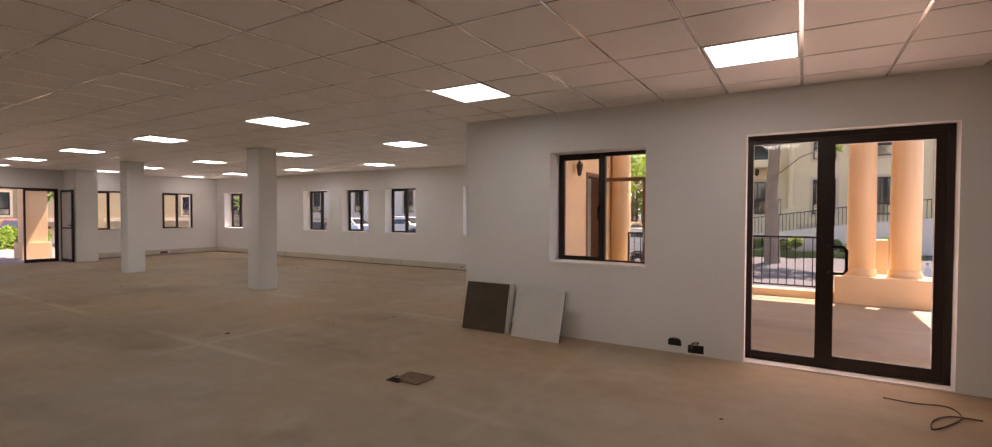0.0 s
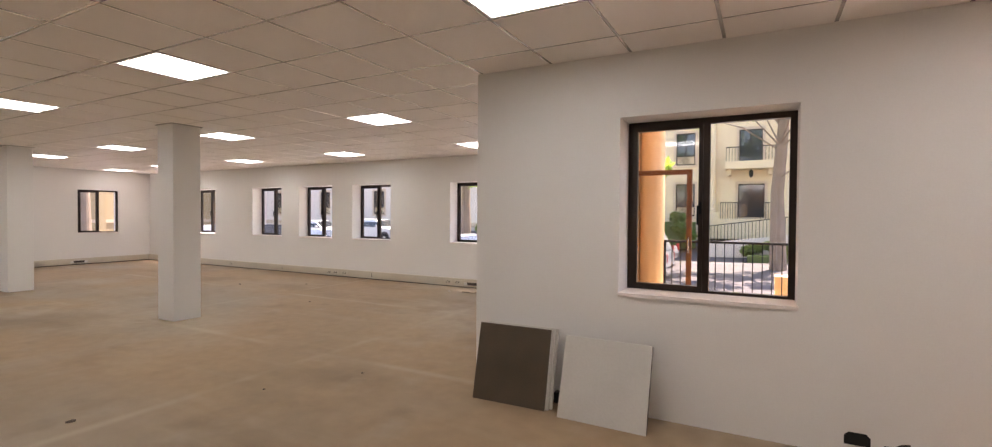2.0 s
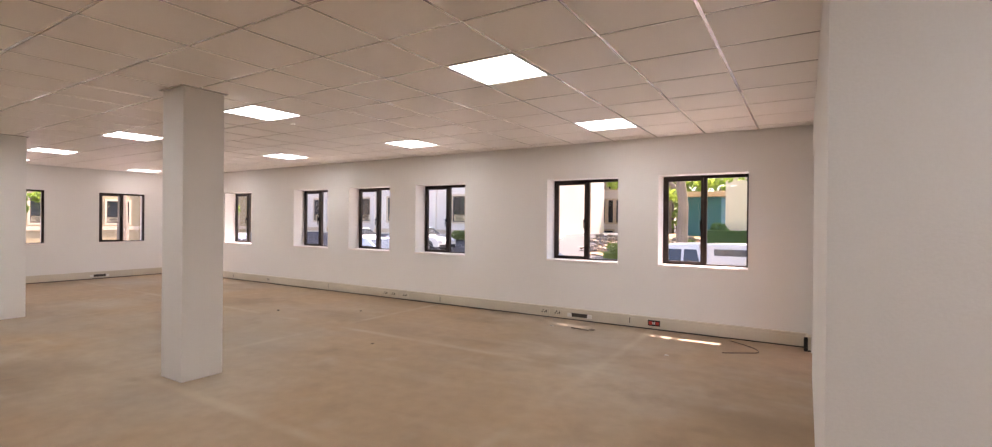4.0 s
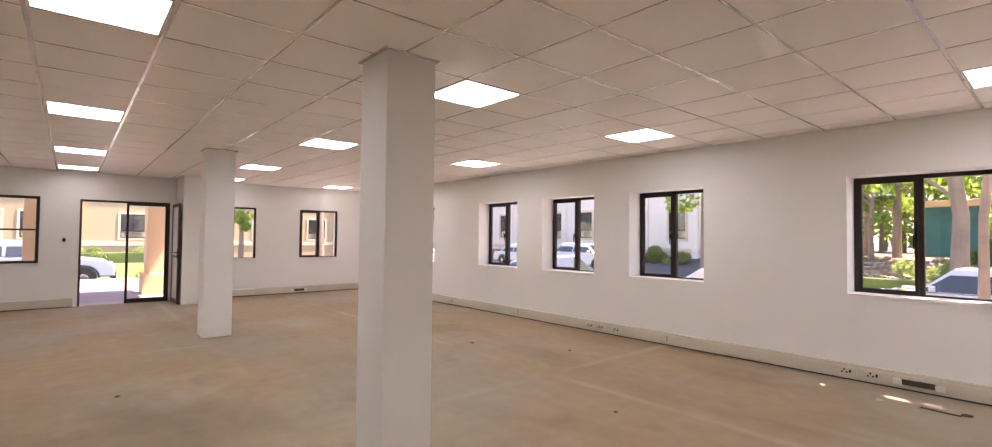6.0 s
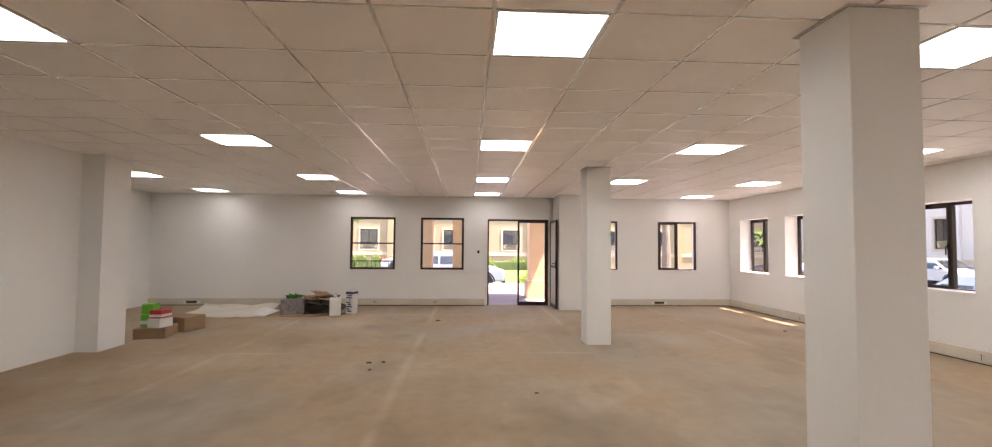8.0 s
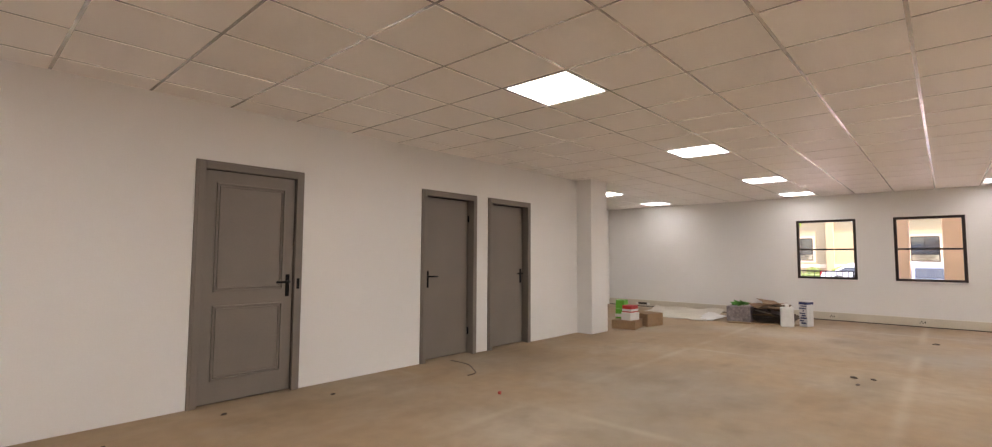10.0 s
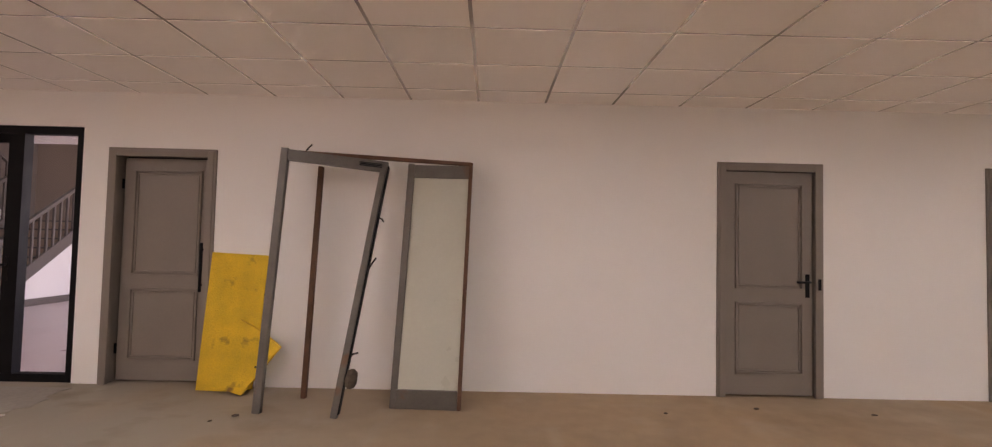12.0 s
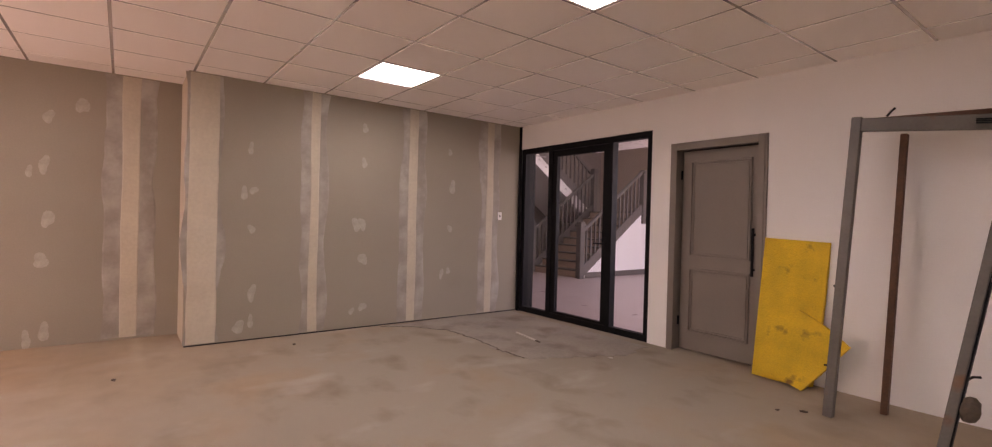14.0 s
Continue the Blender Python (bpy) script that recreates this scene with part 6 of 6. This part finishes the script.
building("garden_hut", pose(-9.4, 41.0, 1.0), 2.4, 2.4, 2.2, material("teal_cabin_paint", (0.02, 0.16, 0.22), 0.6, vary=0.08, scale=2), [], "small teal painted cabin among the trees", cornice=False)
OX = -14.0
wins = [(y - OX, z, 1.5, 1.7) for z in (1.1, 4.1) for y in (-11.5, -6.2, -1.4, 1.0, 6.2, 10.5, 15, 19.5, 24, 28.5)]
bW = building("office_building", pose(-48.0, -14.0, 0, rz=90), 48, 8.0, 9, YELLOWWALL, wins, "yellow two-storey office building beyond the car park")
for y in (-8.6, -3.6, 3.9, 8.9, 13, 17.5, 22, 26.5):
    part("pilaster", cube(y - OX - 0.25, y - OX + 0.25, -0.2, -0.001, -1, 7.8, 0.01), YELLOWWALL, bW)

# west entrance: paving, piers and handrail
GRASS = material("mown_grass", (0.085, 0.14, 0.03), 0.9, vary=0.3, scale=2.0, fine=40, bump=0.6)
tagged(part("lawn", cube(-42.0, -28.5, 4.3, 8.0, -0.6, -0.40), GRASS), "sunlit mown lawn beyond the west entrance", "lawn", kind="structure")
tagged(part("pavement_west", cube(-24.0, WX - TH - 0.002, -6, 12, -1.2, -0.04), WESTPAVING), "pinkish paving outside the west entrance", "pavement", kind="structure")
for y0, y1 in ((1.55, 2.15), (2.72, 3.30), (4.90, 5.45)):
    pr = thing("entrance_pier", pose(-18.6, (y0 + y1) / 2, -0.04), "square peach painted entrance pier on a wider base", "pier", "entrance piers")
    w = (y1 - y0) / 2
    part("shaft", cube(-0.3, 0.3, -w, w, 0.5, 3.3, 0.01), PEACH, pr)
    part("base", cube(-0.38, 0.38, -w - 0.08, w + 0.08, 0.0, 0.499, 0.01), PEACH, pr)
tagged(part("entrance_canopy", cube(-19.2, WX - TH - 0.002, 1.2, 6.2, 3.27, 3.5), PLASTER), "canopy slab over the west entrance", "canopy", kind="structure")
railing(-1, 1, 0, 0, 1.0)
rl = bpy.data.objects["railing.002"]
rl.matrix_world = pose(-19.5, -1.0, -0.04, rz=90)


# ---- parked vehicles ----
RUBBER = material("tyre_rubber", (0.02, 0.02, 0.02), 0.85)
TAIL = material("red_tail_lamp", (0.45, 0.01, 0.01), 0.3)
HEADL = material("headlamp_glass", (0.7, 0.72, 0.75), 0.1)


def paint(name, c, metal=0.1):
    m = material(name, c, 0.3, metal=metal)
    m.node_tree.nodes["Principled BSDF"].inputs["Coat Weight"].default_value = 0.7
    return m


SHAPES = {  # side outline above the sills, as (x, z): front at x = 0; then the glasshouse
    "sedan": (4.5, 1.75, [(0.0, 0.35), (0.05, 0.62), (0.35, 0.75), (1.25, 0.90), (3.75, 0.95), (4.42, 0.88), (4.5, 0.6), (4.45, 0.35)],
              [(1.15, 0.90), (1.95, 1.42), (3.05, 1.45), (3.85, 0.95)]),
    "suv": (4.5, 1.82, [(0.0, 0.4), (0.04, 0.75), (0.25, 0.95), (1.2, 1.08), (4.2, 1.10), (4.46, 1.0), (4.5, 0.65), (4.45, 0.4)],
            [(1.1, 1.08), (1.8, 1.60), (3.7, 1.66), (4.35, 1.10)]),
    "pickup": (5.2, 1.8, [(0.0, 0.45), (0.04, 0.8), (0.3, 0.98), (1.45, 1.08), (5.15, 1.08), (5.2, 0.9), (5.18, 0.5), (5.1, 0.45)],
               [(1.35, 1.08), (2.05, 1.68), (2.95, 1.72), (3.15, 1.08)]),
}


def extruded(profile, half, taper):
    """A closed body from a side outline; it narrows with height by taper."""
    bm = bmesh.new()
    zmin, zmax = min(p[1] for p in profile), max(p[1] for p in profile)
    sides = []
    for s in (-1, 1):
        sides.append([bm.verts.new((x, s * half * (1 - taper * (z - zmin) / (zmax - zmin)), z)) for x, z in profile])
    n = len(profile)
    bm.faces.new(sides[0])
    bm.faces.new(sides[1][::-1])
    for k in range(n):
        bm.faces.new((sides[0][k], sides[1][k], sides[1][(k + 1) % n], sides[0][(k + 1) % n]))
    bmesh.ops.recalc_face_normals(bm, faces=bm.faces)
    es = [e for e in bm.edges]
    bmesh.ops.bevel(bm, geom=es, offset=0.05, segments=2, affect="EDGES", profile=0.6, clamp_overlap=True)
    return bm


def vehicle(kind, x, y, rz, mat, label, canopy=False, group="parked cars", size=1.0):
    L, W, body, house = SHAPES[kind]
    c = thing("car", pose(x, y, level(x, y), rz=rz) @ Matrix.Scale(size, 4), label, "car", group)
    part("body", extruded(body, W / 2, 0.06), mat, c)
    part("cabin", extruded(house, W / 2 - 0.08, 0.22), mat, c)
    zb, zt = house[0][1], max(p[1] for p in house)
    g = [(house[0][0] + 0.10, zb + 0.03), (house[1][0] + 0.06, zt - 0.10), (house[2][0] - 0.06, zt - 0.09), (house[3][0] - 0.12, zb + 0.03)]
    mid = (g[1][0] + g[2][0]) / 2
    for s in (-1, 1):
        for a, b in (((g[0][0], g[1][0]), (mid - 0.04, mid - 0.04)), ((mid + 0.04, mid + 0.04), (g[3][0], g[2][0]))):
            bm = bmesh.new()
            yb, yt = s * (W / 2 - 0.075), s * (W / 2 - 0.08) * 0.80
            lo, hi = zb + 0.03, zt - 0.10
            bm.faces.new([bm.verts.new(p) for p in ((a[0], yb * 1.003, lo), (b[0], yb * 1.003, lo), (b[1], yt * 1.012, hi), (a[1], yt * 1.012, hi))])
            r = bmesh.ops.extrude_face_region(bm, geom=list(bm.faces))
            bmesh.ops.translate(bm, vec=(0, -s * 0.02, 0), verts=[v for v in r["geom"] if isinstance(v, bmesh.types.BMVert)])
            bmesh.ops.recalc_face_normals(bm, faces=bm.faces)
            part("side_window", bm, WINGLASS, c)
    for (xa, za), (xb, zb2), nm in ((house[0], house[1], "windscreen"), (house[3], house[2], "rear_window")):
        bm = bmesh.new()
        sg = -1 if nm == "windscreen" else 1
        p = [(xa + (xb - xa) * t, za + (zb2 - za) * t, (W / 2 - 0.16) * (1 - 0.2 * t)) for t in (0.12, 0.88)]
        bm.faces.new([bm.verts.new((p[0][0] + sg * 0.02, -p[0][2], p[0][1] + 0.015)), bm.verts.new((p[0][0] + sg * 0.02, p[0][2], p[0][1] + 0.015)),
                      bm.verts.new((p[1][0] + sg * 0.02, p[1][2], p[1][1] + 0.015)), bm.verts.new((p[1][0] + sg * 0.02, -p[1][2], p[1][1] + 0.015))])
        part(nm, bm, WINGLASS, c)
    rw = 0.33 if kind == "sedan" else 0.37
    for wx in (0.85, L - 0.95):
        for s in (-1, 1):
            wm = Matrix.Translation((wx, s * (W / 2 - 0.10), rw)) @ Matrix.Rotation(radians(90), 4, "X")
            bm = lathe(bmesh.new(), [(rw * 0.66, -0.11), (rw * 0.95, -0.115), (rw, -0.07), (rw, 0.07), (rw * 0.95, 0.115), (rw * 0.66, 0.11)], 24)
            ty = part("wheel", bm, RUBBER, c)
            ty.matrix_local = wm
            bm = lathe(bmesh.new(), [(rw * 0.2, -0.118), (rw * 0.64, -0.10), (rw * 0.64, 0.10), (rw * 0.2, 0.118)], 10)
            part("rim", bm, CHROME, ty)
            arch = bmesh.new()
            tube(arch, [(wx + (rw + 0.05) * math.cos(q), s * (W / 2 - 0.02), rw + (rw + 0.05) * math.sin(q)) for q in [math.pi * k / 8 for k in range(9)]], 0.035, 6)
            part("wheel_arch", arch, RUBBER, c)
    for s in (-1, 1):
        part("headlamp", cube(0.0, 0.28, s * (W / 2 - 0.22) - 0.17, s * (W / 2 - 0.22) + 0.17, body[1][1] - 0.05, body[1][1] + 0.09, 0.03), HEADL, c)
        part("tail_lamp", cube(L - 0.10, L + 0.005, s * (W / 2 - 0.14) - 0.09, s * (W / 2 - 0.14) + 0.09, 0.68, 0.98, 0.02), TAIL, c)
        part("mirror", cube(house[0][0] + 0.25, house[0][0] + 0.38, s * (W / 2) - 0.02, s * (W / 2) + 0.16, zb + 0.03, zb + 0.17, 0.03), mat, c)
    part("bumper", cube(-0.03, 0.12, -W / 2 + 0.12, W / 2 - 0.12, 0.32, 0.55, 0.03), RUBBER if kind != "sedan" else mat, c)
    if canopy:
        bm = extruded([(3.12, 1.07), (3.20, 1.70), (4.85, 1.72), (5.12, 1.09)], W / 2 - 0.06, 0.12)
        cp = part("canopy", bm, mat, c, "white load bed canopy")
        for s in (-1, 1):
            part("canopy_window", cube(3.45, 4.7, s * (W / 2 - 0.115) - 0.012, s * (W / 2 - 0.115) + 0.012, 1.26, 1.55, 0.01), WINGLASS, cp)
    return c


WHITECAR = paint("white_car_paint", (0.66, 0.65, 0.64))
SILVER = paint("silver_car_paint", (0.50, 0.51, 0.53), 0.4)
BLUECAR = paint("blue_car_paint", (0.04, 0.12, 0.36), 0.4)
vehicle("sedan", 5.5, 18.9, 0, WHITECAR, "white hatchback parked across the street")
vehicle("sedan", 12.2, 23.5, 184, BLUECAR, "blue car parked near the entrance steps")
vehicle("pickup", -7.5, 19.4, 0, WHITECAR, "white pickup with a matching load bed canopy", canopy=True, size=0.95)
vehicle("suv", -20.9, 27.5, 180, WHITECAR, "white sport utility car parked across the street")
vehicle("sedan", -26.2, 27.2, 180, WHITECAR, "white car parked in a row across the street")
vehicle("sedan", -11.0, 14.5, 0, SILVER, "silver car parked close to the windows")
vehicle("sedan", -16.6, 14.4, 0, paint("pale_blue_grey_paint", (0.36, 0.42, 0.52), 0.3), "pale blue-grey car parked close to the windows")
vehicle("sedan", -22.0, 14.0, 0, WHITECAR, "white car parked close to the windows")
vehicle("sedan", -7.6, 24.3, 0, SILVER, "silver car parked by the earth bank")
vehicle("suv", -26.0, 4.7, -90, paint("pale_blue_white_paint", (0.30, 0.36, 0.45), 0.2), "bluish white car with dark grille parked outside the west entrance")
vehicle("sedan", -40.0, 1.6, -90, SILVER, "silver car parked in the west car park")
vehicle("sedan", -34.0, 9.2, -20, paint("red_car_paint", (0.40, 0.03, 0.02)), "red car parked beyond the corner window")
